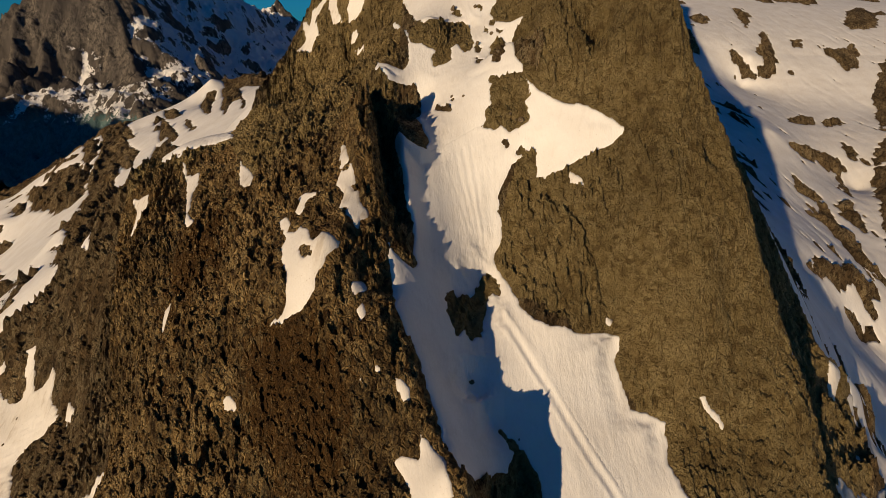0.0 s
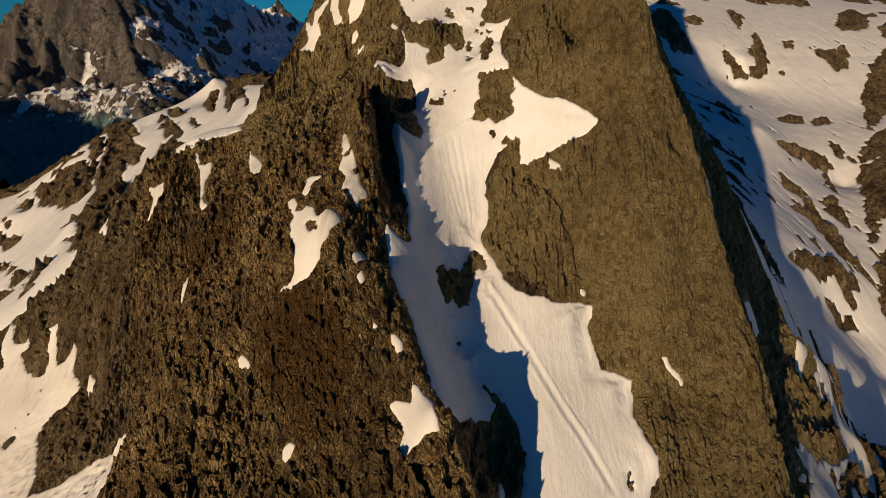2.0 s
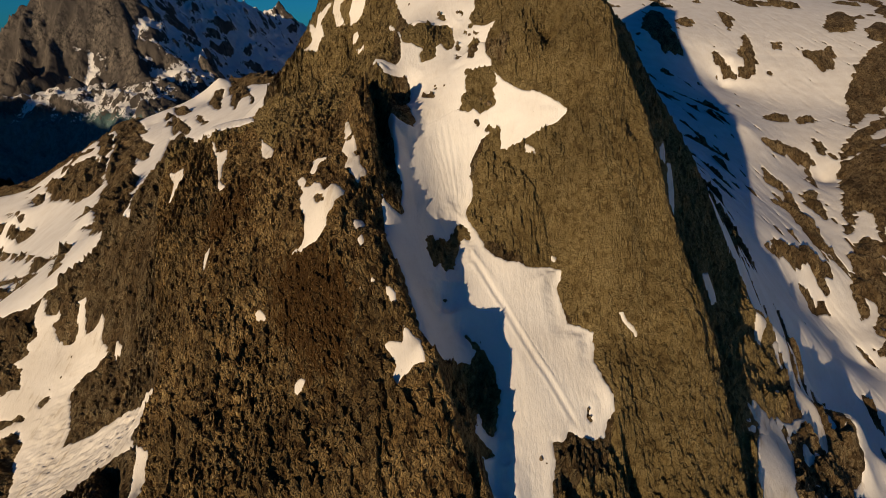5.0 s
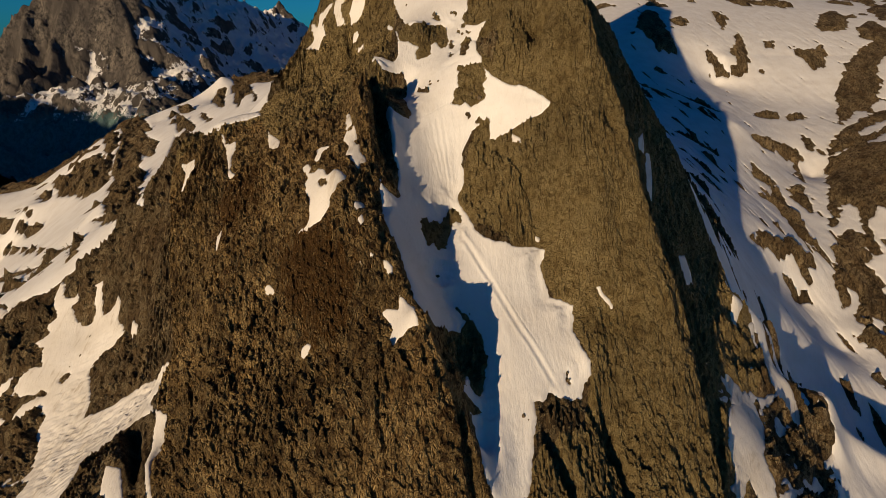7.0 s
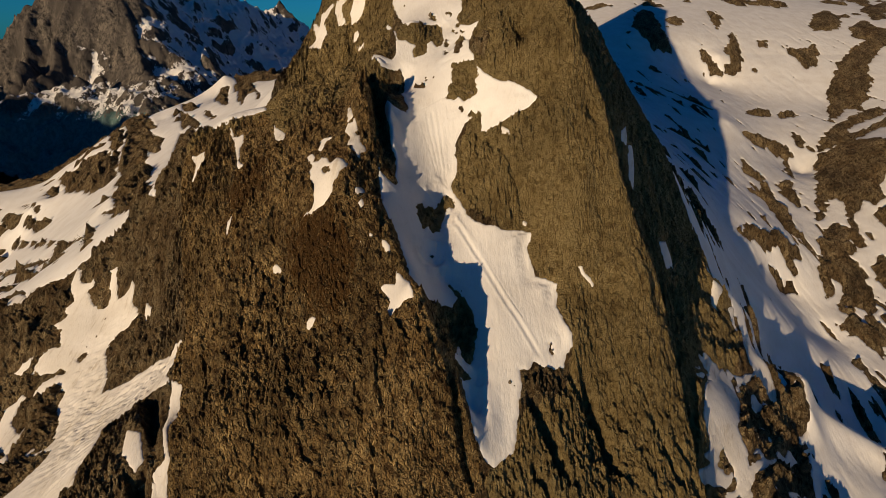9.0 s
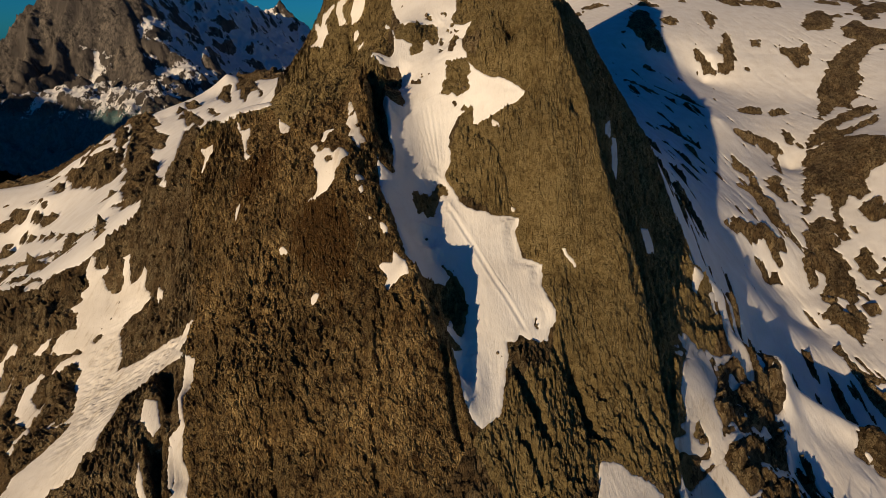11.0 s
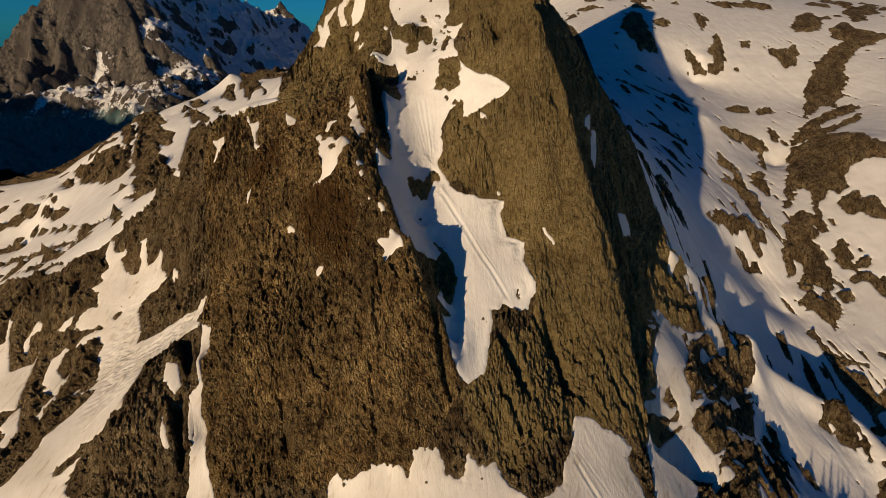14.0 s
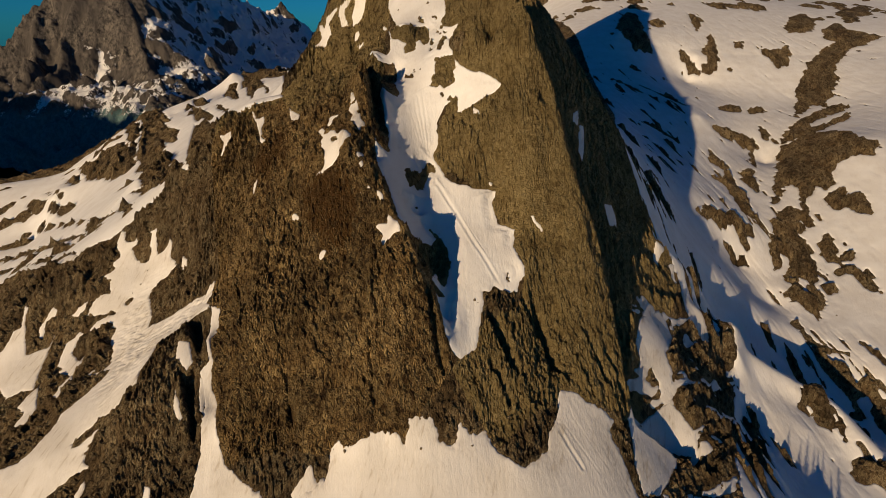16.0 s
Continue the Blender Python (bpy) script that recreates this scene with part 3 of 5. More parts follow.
PATCHES.append([(-4.8, 78.9), (-3.3, 77.8), (-1.6, 75.5), (0.6, 72.1), (1.9, 66.8), (0.1, 66.8), (-1.7, 66.7), (-3.3, 66.2), (-4.8, 65.4), (-6, 66.3), (-6.2, 67.8), (-5.5, 69.7), (-6.9, 73), (-8.6, 75.3), (-9.2, 76.4), (-6.8, 76.4), (-4.3, 74.9), (-4.2, 76.7)])
PATCHES.append([(-16.4, 85.9), (-14.9, 85.1), (-14.8, 84.4), (-16.2, 84.8)])
PATCHES.append([(57.3, 98.7), (59, 98.7), (59.8, 97.4), (62, 96.7), (63.2, 95.4), (62.2, 95.1), (60.5, 96.1), (58.3, 97.3)])
PATCHES.append([(-49.4, 311.7), (-46.6, 311.4), (-44.7, 308.5), (-47.4, 307.7), (-49.7, 308.5)])
PATCHES.append([(-48.1, 306.6), (-45.4, 306.4), (-40.7, 304.1), (-41.5, 303.1), (-45.8, 304.3)])
PATCHES.append([(-17.4, 93.8), (-16.2, 95.6), (-15.1, 94.4), (-15.4, 92.5), (-16.5, 91.7)])

PATCH_HOLES = []
PATCH_HOLES.append([(-30.7, 107.9), (-28.3, 105.1), (-27.8, 103.1), (-29.8, 104.9)])
PATCH_HOLES.append([(-24, 127.4), (-23, 127.1), (-22.9, 126), (-23.8, 126.2)])
PATCH_HOLES.append([(-23, 116.2), (-22.1, 116.3), (-21.9, 114.6), (-22.7, 114.3)])
PATCH_HOLES.append([(-20.9, 121.7), (-20, 121.9), (-19.9, 120.9), (-20.7, 120.6)])

# rock standing out of the snow, as strokes (x0, y0, x1, y1, half width)
BASIN_ROCKS = [(344, 896, 338, 801, 17.5), (257, 659, 287, 615, 2.9), (289, 646, 335, 597, 2.9), (255, 512, 286, 484, 2.5), (208, 448, 206, 394, 2.9), (298, 711, 305, 699, 3.2), (399, 911, 408, 899, 6.7), (198, 175, 187, 131, 2.8), (299, 242, 300, 222, 3.7), (233, 179, 266, 185, 1.6), (298, 219, 321, 213, 2.4), (269, 152, 273, 119, 2.6), (312, 200, 307, 170, 3.5), (322, 190, 322, 158, 4.1), (251, 98, 271, 92, 6.8), (256, 112, 258, 102, 1.5)]
WEST_ROCKS = [(-530, 559, -508, 543, 5.4), (-492, 538, -432, 489, 4), (-520, 576, -475, 539, 3.2), (-496, 599, -466, 560, 3.2), (-500, 622, -484, 609, 4.5), (-574, 553, -550, 579, 4.5), (-561, 531, -533, 543, 5.5), (-501, 521, -333, 364, 2.7), (-541, 497, -509, 505, 3.2), (-523, 472, -373, 359, 2.7), (-373, 359, -299, 315, 2.2), (-447, 382, -322, 298, 2.4), (-329, 317, -241, 255, 3.3), (-309, 331, -249, 284, 3.3), (-248, 295, -185, 201, 2.2), (-246, 312, -234, 310, 2.6), (-321, 408, -300, 401, 2.3), (-473, 627, -442, 637, 4.4)]
WEST_ROCKS += [(-257, 581, -295, 744, 7.2), (-187, 514, -169, 502, 4.1), (-194, 495, -90, 193, 1.8), (-335, 623, -318, 613, 6)]
# slots and chimneys cut into the rock: (x0, y0, x1, y1, half width)
SLOTS = [(37.3, 65.6, 47.1, 53, 2.5), (57.7, 77.1, 66.2, 60.1, 2.5), (47.7, 79.4, 59.7, 68.4, 1.5), (8, 68.3, 18.1, 44.4, 2), (-9, 45.7, -7.2, 36.3, 1.2), (81.7, 73.9, 89.8, 63.9, 1.5), (90.1, 74.9, 98.7, 65.7, 1.5), (99.1, 102.6, 102.6, 93, 1.5), (28, 134.4, 40.9, 112.9, 1.2), (-89.9, 62.8, -81.1, 43.2, 3), (-96.1, 88.5, -87.1, 70, 3), (37.7, 50.5, 44.2, 43.3, 1.5), (-43.9, 50.7, -39.6, 36.5, 1.5)]
ISLANDS = []
ISLANDS.append([(-9.5, 204), (1.5, 210), (8.5, 208.5), (9.5, 192), (7, 191), (4.5, 196), (2.5, 193.5), (1.5, 188), (-2.5, 187), (-4, 191), (-1.5, 192.5), (-5.5, 195), (-9.5, 198.5)])
ISLANDS.append([(14.9, 164.7), (17.7, 164), (20.5, 162.8), (22.6, 160.9), (24, 158.2), (24.4, 155.6), (22.9, 155.2), (24, 151), (21.9, 151), (18.6, 151.9), (16.5, 153.5), (14.6, 153.9), (10.9, 155.4), (12.8, 156.5), (12.5, 158.8), (14.4, 159.3), (13.9, 162)])
ISLANDS.append([(0.6, 113.4), (2.6, 118.6), (3.5, 117.6), (5.2, 119.6), (6.9, 119.2), (9, 122.8), (9.5, 125.6), (11.3, 126.9), (13, 125.1), (12.4, 122.2), (11.1, 119.2), (9.8, 113), (9.2, 110), (6.7, 108.2), (5.1, 109.3), (3.2, 106.6), (1.9, 108.8), (1.1, 110.8)])
ISLANDS.append([(4.6, 66.2), (6.7, 76.7), (10.9, 84.3), (13.5, 85.3), (14.9, 89.5), (12.8, 93.0), (16.0, 91.6), (18.9, 88.8), (21.1, 85.3), (21.2, 80.3), (20.0, 73.1), (18.7, 70.9), (16.5, 70.8), (15.5, 75.8), (14.2, 66.9), (18.8, 66.6), (15.4, 63.3), (12.3, 57.1), (10.6, 59.7), (8.3, 60.3), (6.1, 63.1)])
ISLANDS.append([(3.5, 216.6), (4.5, 219.7), (5.9, 217.4), (7.1, 214), (5.4, 214.3)])
ISLANDS.append([(12.5, 216.9), (15.4, 213.2), (14.2, 212.3)])
ISLANDS.append([(16.4, 203.9), (17.9, 201.3), (17.7, 198.2), (16.1, 200.6)])
ISLANDS.append([(14.4, 201.7), (15.8, 199.4), (15.1, 197.2), (14.1, 199.5)])
ISLANDS.append([(18.3, 196.3), (19.7, 194.1), (18.8, 193)])
ISLANDS.append([(16.3, 190.3), (18.4, 193.1), (19.9, 189.6), (18.4, 170.2), (16.6, 170.1), (16.6, 168.4), (14.9, 170.6), (15.4, 187.5)])
ISLANDS.append([(11.3, 195.2), (12.7, 191.5), (12.4, 188.4), (11, 190.1)])
ISLANDS.append([(10.9, 186.6), (12.7, 183.1), (11.4, 177.5), (10.2, 184.1)])
ISLANDS.append([(13.8, 165.6), (16.1, 164.9), (16.6, 163.5), (14.1, 164.2)])
ISLANDS.append([(-2, 170.3), (0.2, 168.8), (2.5, 165.9), (2.3, 163.9), (-1.4, 167.5)])
ISLANDS.append([(2.4, 170), (3.9, 168.6), (3.5, 166.5)])
ISLANDS.append([(16.6, 150.8), (17.8, 149.8), (18.9, 148.9), (17.5, 149.1)])
ISLANDS.append([(20.1, 147.7), (21.8, 147.8), (22.8, 146.4), (20.8, 146.6)])
ISLANDS.append([(11, 127), (12.6, 127.1), (14.4, 123.7), (14.6, 120.7), (13.4, 121.8)])
ISLANDS.append([(5.5, 99.5), (6.5, 100), (7, 99.5), (6, 99)])
ISLANDS.append([(45.5, 79.5), (46, 80), (46.5, 78), (45.5, 78)])
ISLANDS.append([(-142.5, 55), (-139.5, 57.5), (-132, 60), (-124, 59), (-124.5, 57), (-131.5, 56), (-136, 54), (-140, 53.5)])
ISLANDS.append([(-162, 101), (-156.5, 105.5), (-151.5, 104.5), (-154, 100.5)])
ISLANDS.append([(-162, 141.5), (-156.5, 143), (-157, 141), (-160, 139.5)])
BASIN_EDGE = [(250, 940), (235, 740), (215, 500), (160, 300), (140, 232), (144, 210), (149, 190), (152, 176), (164, 169), (182, 162), (192, 146), (187, 126), (163, 78), (146, 40), (120, -100), (1500, -100), (1500, 2500), (250, 2500)]
GROOVES = [(14, 114.6, 42.6, 75.1, 0.8), (14.5, 115.5, 22.4, 102.1, 0.6), (16.7, 112.7, 37.1, 86.2, 0.4), (3.5, 149.6, 8.8, 132.8, 0.5), (5.5, 151.1, 10.8, 128, 0.6), (7.7, 151.9, 12.2, 128.1, 0.5), (10.3, 152.8, 13.3, 129, 0.4), (1.3, 146.8, 7.4, 132.4, 0.4), (13.3, 126.7, 14.6, 114.5, 0.6), (40.3, 110.1, 39, 94.3, 0.3), (62.5, 42, 72.4, 30.9, 0.8), (65.1, 43.8, 79.6, 31.7, 0.5), (70.3, 46.6, 83.9, 34.9, 0.4), (-101.8, 120.2, -121.5, 110.4, 1.5), (-110.2, 114.1, -137.3, 86.5, 1), (-107, 83.2, -135, 67.5, 0.8)]

# loose stones on the snow: (x, y, size)
STONES = [(-11.2, 252.1, 1.2), (3.8, 218.4, 2.2), (11.9, 215.9, 1.6), (8.5, 231.1, 1.8), (16.4, 195.4, 1.3), (18.3, 195, 1.2), (11.6, 192.6, 1.2), (16.5, 170.7, 1), (2.7, 170.5, 1.1), (6.2, 166.5, 1), (18.9, 153.9, 0.9), (21.8, 151.5, 1.6), (20.4, 152.9, 0.7), (6.7, 99.8, 1.1), (46, 79.7, 0.8), (46.2, 78.3, 0.9), (16.6, 92.3, 0.7), (31.5, 68.3, 1.3), (32.7, 67.5, 0.9), (94.8, 46.6, 1.2)]
STONES += [(109.3, 67.8, 1), (-18, 27.4, 1.4), (10.5, 26, 1.2), (19.9, 29.3, 1), (29.6, 28.6, 1), (76.3, 39.1, 0.8), (110.4, 61, 1.1), (43.9, 37.6, 1.2), (-109.7, 48.7, 1.5), (-136.5, 87.8, 0.9), (-152.7, 71.4, 0.8), (-155.1, 148.5, 1.4), (-153.5, 155.3, 1.2), (-159, 145.2, 1), (245.9, 123.8, 1.2), (232.3, 116.4, 0.8), (336, 251, 1.5), (288.8, 270.5, 1)]
# crags in the snow, as outlines
BASIN_CRAGS = []
BASIN_CRAGS.append([(687, 849), (644.5, 816), (604.5, 776), (566, 727.5), (539.5, 687), (496.5, 613.5), (513, 622.5), (545.5, 658), (548.5, 638), (575, 670.5), (598.5, 698), (613, 712), (616, 732), (644, 769.5), (684, 813.5), (716, 835), (760, 859.5), (788, 890), (756.5, 884), (717, 867)])
BASIN_CRAGS.append([(438, 532.5), (456, 560), (478.5, 582), (502, 598), (541, 626), (569, 636), (569.5, 619), (548, 602.5), (521, 594), (495, 574), (477, 554.5), (498, 556.5), (532.5, 579), (557, 595), (535, 570), (502, 553), (472.5, 532), (458.5, 534.5)])
BASIN_CRAGS.append([(433, 525), (452, 528.5), (472.5, 532), (483, 504.5), (483, 469.5), (494, 461), (479, 437), (469, 446), (452, 445.5), (438, 439), (427.5, 425), (428, 411.5), (415, 407.5), (410.5, 414.5), (396.5, 404), (382.5, 388), (387, 406), (392.5, 427), (382, 423), (371, 408), (352, 388.5), (341.5, 373.5), (362.5, 408.5), (383, 442), (400, 474.5)])
BASIN_CRAGS.append([(342.5, 369.5), (358.5, 384.5), (370, 384.5), (373.5, 376), (383, 383.5), (376.5, 359), (370.5, 356), (369.5, 363.5), (357, 345.5), (357, 335.5), (350.5, 309.5), (347.5, 302.5), (338, 295.5), (322.5, 294.5), (315, 294), (325.5, 307), (330, 323), (335.5, 339.5), (322.5, 318.5), (319, 306.5), (311, 300), (314, 317), (330, 344.5)])
BASIN_CRAGS.append([(409.5, 399.5), (423.5, 403.5), (429.5, 396), (421, 390.5), (431.5, 390.5), (437.5, 383.5), (433.5, 368), (432.5, 360), (423, 367.5), (412.5, 375.5), (404, 378.5)])
BASIN_CRAGS.append([(369.5, 334.5), (377, 344.5), (384.5, 348.5), (384.5, 339.5), (377, 330.5), (378.5, 320), (388.5, 321), (395, 319.5), (389.5, 314), (375, 310), (366.5, 311.5), (365, 322)])
BASIN_CRAGS.append([(365.5, 301.5), (374, 308.5), (382, 302), (390, 290.5), (381, 276.5), (376.5, 285.5), (374.5, 297), (364, 295)])
BASIN_CRAGS.append([(311, 290.5), (325, 294.5), (329, 288.5), (324, 275.5), (340.5, 296), (336.5, 276.5), (329.5, 258.5), (319, 246.5), (318, 252.5), (314, 261), (307.5, 266.5), (309, 274), (319.5, 284.5)])
BASIN_CRAGS.append([(346, 286), (352.5, 284), (343.5, 267.5), (343, 273.5)])
BASIN_CRAGS.append([(248, 330), (261.5, 343.5), (276, 339.5), (291.5, 354.5), (298.5, 344.5), (306.5, 342.5), (303.5, 330), (295, 329), (290.5, 317.5), (287.5, 324.5), (284, 331), (269.5, 328), (255, 326.5)])
BASIN_CRAGS.append([(324, 485.5), (327.5, 470.5), (334.5, 457), (327.5, 428.5), (327, 401.5), (320, 370.5), (314, 352.5), (308.5, 365), (311, 393.5), (308.5, 413.5), (302, 419.5), (300.5, 424.5), (314, 425.5), (324, 434), (322.5, 452), (314.5, 458.5)])
BASIN_CRAGS.append([(352.5, 547), (377.5, 552.5), (393.5, 554), (408, 546.5), (404, 531.5), (375, 472.5), (394, 525.5), (385, 526), (378.5, 537.5), (361.5, 532.5)])
BASIN_CRAGS.append([(343.5, 449), (362.5, 461), (355.5, 429), (347, 412), (342.5, 427)])
BASIN_CRAGS.append([(270.5, 315), (279.5, 308.5), (289, 313.5), (288.5, 305), (281, 305), (272, 303.5)])
BASIN_CRAGS.append([(438.5, 799), (461.5, 830.5), (478, 865), (467.5, 806.5), (454.5, 768), (440, 752), (430.5, 753.5), (425.5, 759.5), (441.5, 778)])
BASIN_CRAGS.append([(398.5, 803), (405.5, 796), (415, 769), (421, 758), (409, 760), (400.5, 779.5)])
BASIN_CRAGS.append([(551, 833.5), (556, 815), (575.5, 816.5), (595, 837), (589.5, 807.5), (566.5, 770), (545.5, 763), (548.5, 789), (543, 806)])
BASIN_CRAGS.append([(635, 914.5), (686, 990), (724, 1018.5), (715.5, 975), (683.5, 919), (655.5, 896), (629.5, 894)])
BASIN_CRAGS.append([(695, 904.5), (754.5, 960.5), (741, 906), (761, 890.5), (724, 847.5), (696, 849), (680, 862)])
BASIN_CRAGS.append([(771, 1005), (845, 1085.5), (949, 1168.5), (877, 1047.5), (827.5, 1023.5), (814.5, 987.5), (777, 962.5), (796.5, 1018.5)])
BASIN_CRAGS.append([(324.5, 872), (380, 973.5), (351, 832), (349, 776.5), (332, 781.5), (319, 768.5), (315.5, 796), (310, 810)])
BASIN_CRAGS.append([(478, 968.5), (491.5, 936), (456.5, 872), (465, 915)])
BASIN_CRAGS.append([(384, 905.5), (408, 903), (397, 876), (380, 877.5)])
BASIN_CRAGS.append([(389.5, 617), (418.5, 642), (433.5, 632), (422, 619), (402.5, 615.5)])
BASIN_CRAGS.append([(438, 633), (472, 641), (457.5, 625), (436, 620.5)])
BASIN_CRAGS.append([(431.5, 580), (434, 557.5), (422.5, 540), (424, 558.5)])
BASIN_CRAGS.append([(511, 839.5), (529, 847.5), (514.5, 821.5), (503, 820.5)])
BASIN_CRAGS.append([(237.5, 137), (278.5, 186.5), (289, 190), (290, 182), (252, 134.5), (249.5, 128), (254, 122.5), (250, 113), (248.5, 120.5), (241, 119.5), (241.5, 130)])
BASIN_CRAGS.append([(305.5, 206.5), (315.5, 204), (314.5, 188), (317, 182.5), (308.5, 187), (304, 193)])
BASIN_CRAGS.append([(312.5, 853.5), (345.5, 943.5), (371.5, 980), (373.5, 941), (353, 834), (353.5, 785.5), (336, 774), (321, 781), (319, 799), (309.5, 797.5)])
WEST_CRAGS = []
WEST_CRAGS.append([(-484.5, 609.5), (-441, 551), (-406, 526.5), (-374.5, 493), (-349.5, 482), (-347, 498.5), (-395, 578), (-424.5, 615.5), (-441, 614.5), (-459, 613.5), (-478, 614)])
WEST_CRAGS.append([(-417, 663.5), (-390, 594.5), (-357.5, 522.5), (-304.5, 452.5), (-282.5, 437), (-323.5, 528), (-286, 483.5), (-314, 540), (-372.5, 640), (-395, 680), (-406.5, 677.5)])
WEST_CRAGS.append([(-453.5, 675.5), (-424, 659), (-410, 629.5), (-395.5, 591.5), (-358.5, 517), (-409, 602)])
WEST_CRAGS.append([(-281, 395.5), (-242.5, 320.5), (-171, 212), (-160.5, 204), (-227.5, 343.5), (-257, 411.5), (-274, 426), (-272, 397)])
WEST_CRAGS.append([(-221.5, 336.5), (-154, 195), (-156.5, 189), (-161.5, 184.5), (-151.5, 179), (-135.5, 171), (-134, 177), (-142, 185), (-137.5, 188)])


# ---- noise, distances and grids ----
TABLE = np.random.RandomState(7).permutation(4096).astype(np.int32)
ANGLES = np.random.RandomState(8).uniform(0, 2 * np.pi, 4096).astype(np.float32)
COSINES, SINES = np.cos(ANGLES), np.sin(ANGLES)


def gnoise(x, y, seed=0):
    """Gradient noise, about -0.7 to 0.7, one bump a unit."""
    x, y = np.asarray(x, np.float32) + 517.3 * (seed + 1), np.asarray(y, np.float32) - 211.7 * (seed + 1)
    ix, iy = np.floor(x).astype(np.int32), np.floor(y).astype(np.int32)
    fx, fy = x - ix, y - iy
    u, v = fx * fx * fx * (fx * (fx * 6 - 15) + 10), fy * fy * fy * (fy * (fy * 6 - 15) + 10)

    def corner(dx, dy):
        h = TABLE[(TABLE[(ix + dx) & 4095] + iy + dy) & 4095]
        return COSINES[h] * (fx - dx) + SINES[h] * (fy - dy)

    a, b = corner(0, 0), corner(1, 0)
    c, d = corner(0, 1), corner(1, 1)
    return (a + u * (b - a)) * (1 - v) + (c + u * (d - c)) * v


def fractal(x, y, octaves=4, seed=0, ridged=False):
    total, size, norm = 0, 1.0, 0
    for k in range(octaves):
        n = gnoise(x * 2 ** k, y * 2 ** k, seed + 13 * k)
        total = total + size * ((0.5 - 2 * np.abs(n)) if ridged else n)
        norm, size = norm + size, size * 0.5
    return total / norm


def cells(x, y, seed=0):
    """Facet noise: the height of tilted blocks, one to a jittered cell."""
    ix, iy = np.floor(x).astype(np.int32), np.floor(y).astype(np.int32)
    best, value = np.full(np.shape(x), 9.0, np.float32), np.zeros(np.shape(x), np.float32)
    for dx in (-1, 0, 1):
        for dy in (-1, 0, 1):
            h = TABLE[(TABLE[(ix + dx + seed * 37) & 4095] + iy + dy) & 4095]
            cx, cy = ix + dx + 0.5 + 0.42 * COSINES[h], iy + dy + 0.5 + 0.42 * SINES[h]
            g = TABLE[(h + 91) & 4095]
            d = (x - cx) ** 2 + (y - cy) ** 2
            v = (g / 4096.0 - 0.5) + 0.7 * (COSINES[g] * (x - cx) + SINES[g] * (y - cy))
            near = d < best
            best, value = np.where(near, d, best), np.where(near, v, value)
    return value


def smooth(a, b, x):
    t = np.clip((x - a) / (b - a), 0, 1)
    return t * t * (3 - 2 * t)


def inside_distance(plan, x, y):
    """Metres from the outline of a plan, positive inside."""
    p = np.array(plan, np.float32)
    best, inside = np.full(np.shape(x), 1e9, np.float32), np.zeros(np.shape(x), bool)
    for (ax, ay), (bx, by) in zip(p, np.roll(p, -1, 0)):
        ex, ey = bx - ax, by - ay
        t = np.clip(((x - ax) * ex + (y - ay) * ey) / max(ex * ex + ey * ey, 1e-6), 0, 1)
        best = np.minimum(best, (x - ax - t * ex) ** 2 + (y - ay - t * ey) ** 2)
        if ay != by:
            inside ^= ((ay > y) != (by > y)) & (x < (bx - ax) * (y - ay) / (by - ay) + ax)
    return np.where(inside, 1, -1) * np.sqrt(best)


def stroke_distance(stroke, x, y):
    """Metres outside a round-ended stroke (x0, y0, x1, y1, half width), negative within."""
    ax, ay, bx, by, w = stroke
    ex, ey = bx - ax, by - ay
    t = np.clip(((x - ax) * ex + (y - ay) * ey) / max(ex * ex + ey * ey, 1e-6), 0, 1)
    return np.hypot(x - ax - t * ex, y - ay - t * ey) - w


def window(stroke, pad):
    """The part of the grid within pad metres of a stroke."""
    c0, c1 = np.searchsorted(XS, [min(stroke[0], stroke[2]) - stroke[4] - pad, max(stroke[0], stroke[2]) + stroke[4] + pad])
    r0, r1 = np.searchsorted(YS, [min(stroke[1], stroke[3]) - stroke[4] - pad, max(stroke[1], stroke[3]) + stroke[4] + pad])
    return np.s_[r0:r1, c0:c1]


def steps(*stops):
    """Grid lines: (from, spacing) pairs and a last stop."""
    out = []
    for (a, d), b in zip(stops[:-1], [s[0] if isinstance(s, tuple) else s for s in stops[1:]]):
        out.append(np.linspace(a, b, max(1, round((b - a) / d)), endpoint=False))
    return np.concatenate(out + [[stops[-1]]])


def sheet(name, z, quads, mats, rounded=True):
    """A mesh of the chosen cells (row, column arrays) of the land's grid at heights z."""
    r, c = quads
    nx = len(XS)
    i = (r * nx + c).astype(np.int64)
    corners = np.stack([i, i + 1, i + nx + 1, i + nx], 1)
    used, index = np.unique(corners, return_inverse=True)
    mesh = bpy.data.meshes.new(name)
    mesh.vertices.add(len(used))
    mesh.vertices.foreach_set("co", np.stack([GX.ravel()[used], GY.ravel()[used], z.ravel()[used]], -1).astype(np.float32).ravel())
    mesh.loops.add(corners.size)
    mesh.loops.foreach_set("vertex_index", index.astype(np.int32).ravel())
    mesh.polygons.add(len(corners))
    mesh.polygons.foreach_set("loop_start", np.arange(0, corners.size, 4, dtype=np.int32))
    mesh.polygons.foreach_set("use_smooth", np.full(len(corners), rounded))
    mesh.update(calc_edges=True)
    for m in mats:
        mesh.materials.append(m)
    if not rounded:
        mesh.attributes.new("growth", "FLOAT", "POINT").data.foreach_set("value", GROWN.ravel()[used].astype(np.float32))
    return mesh


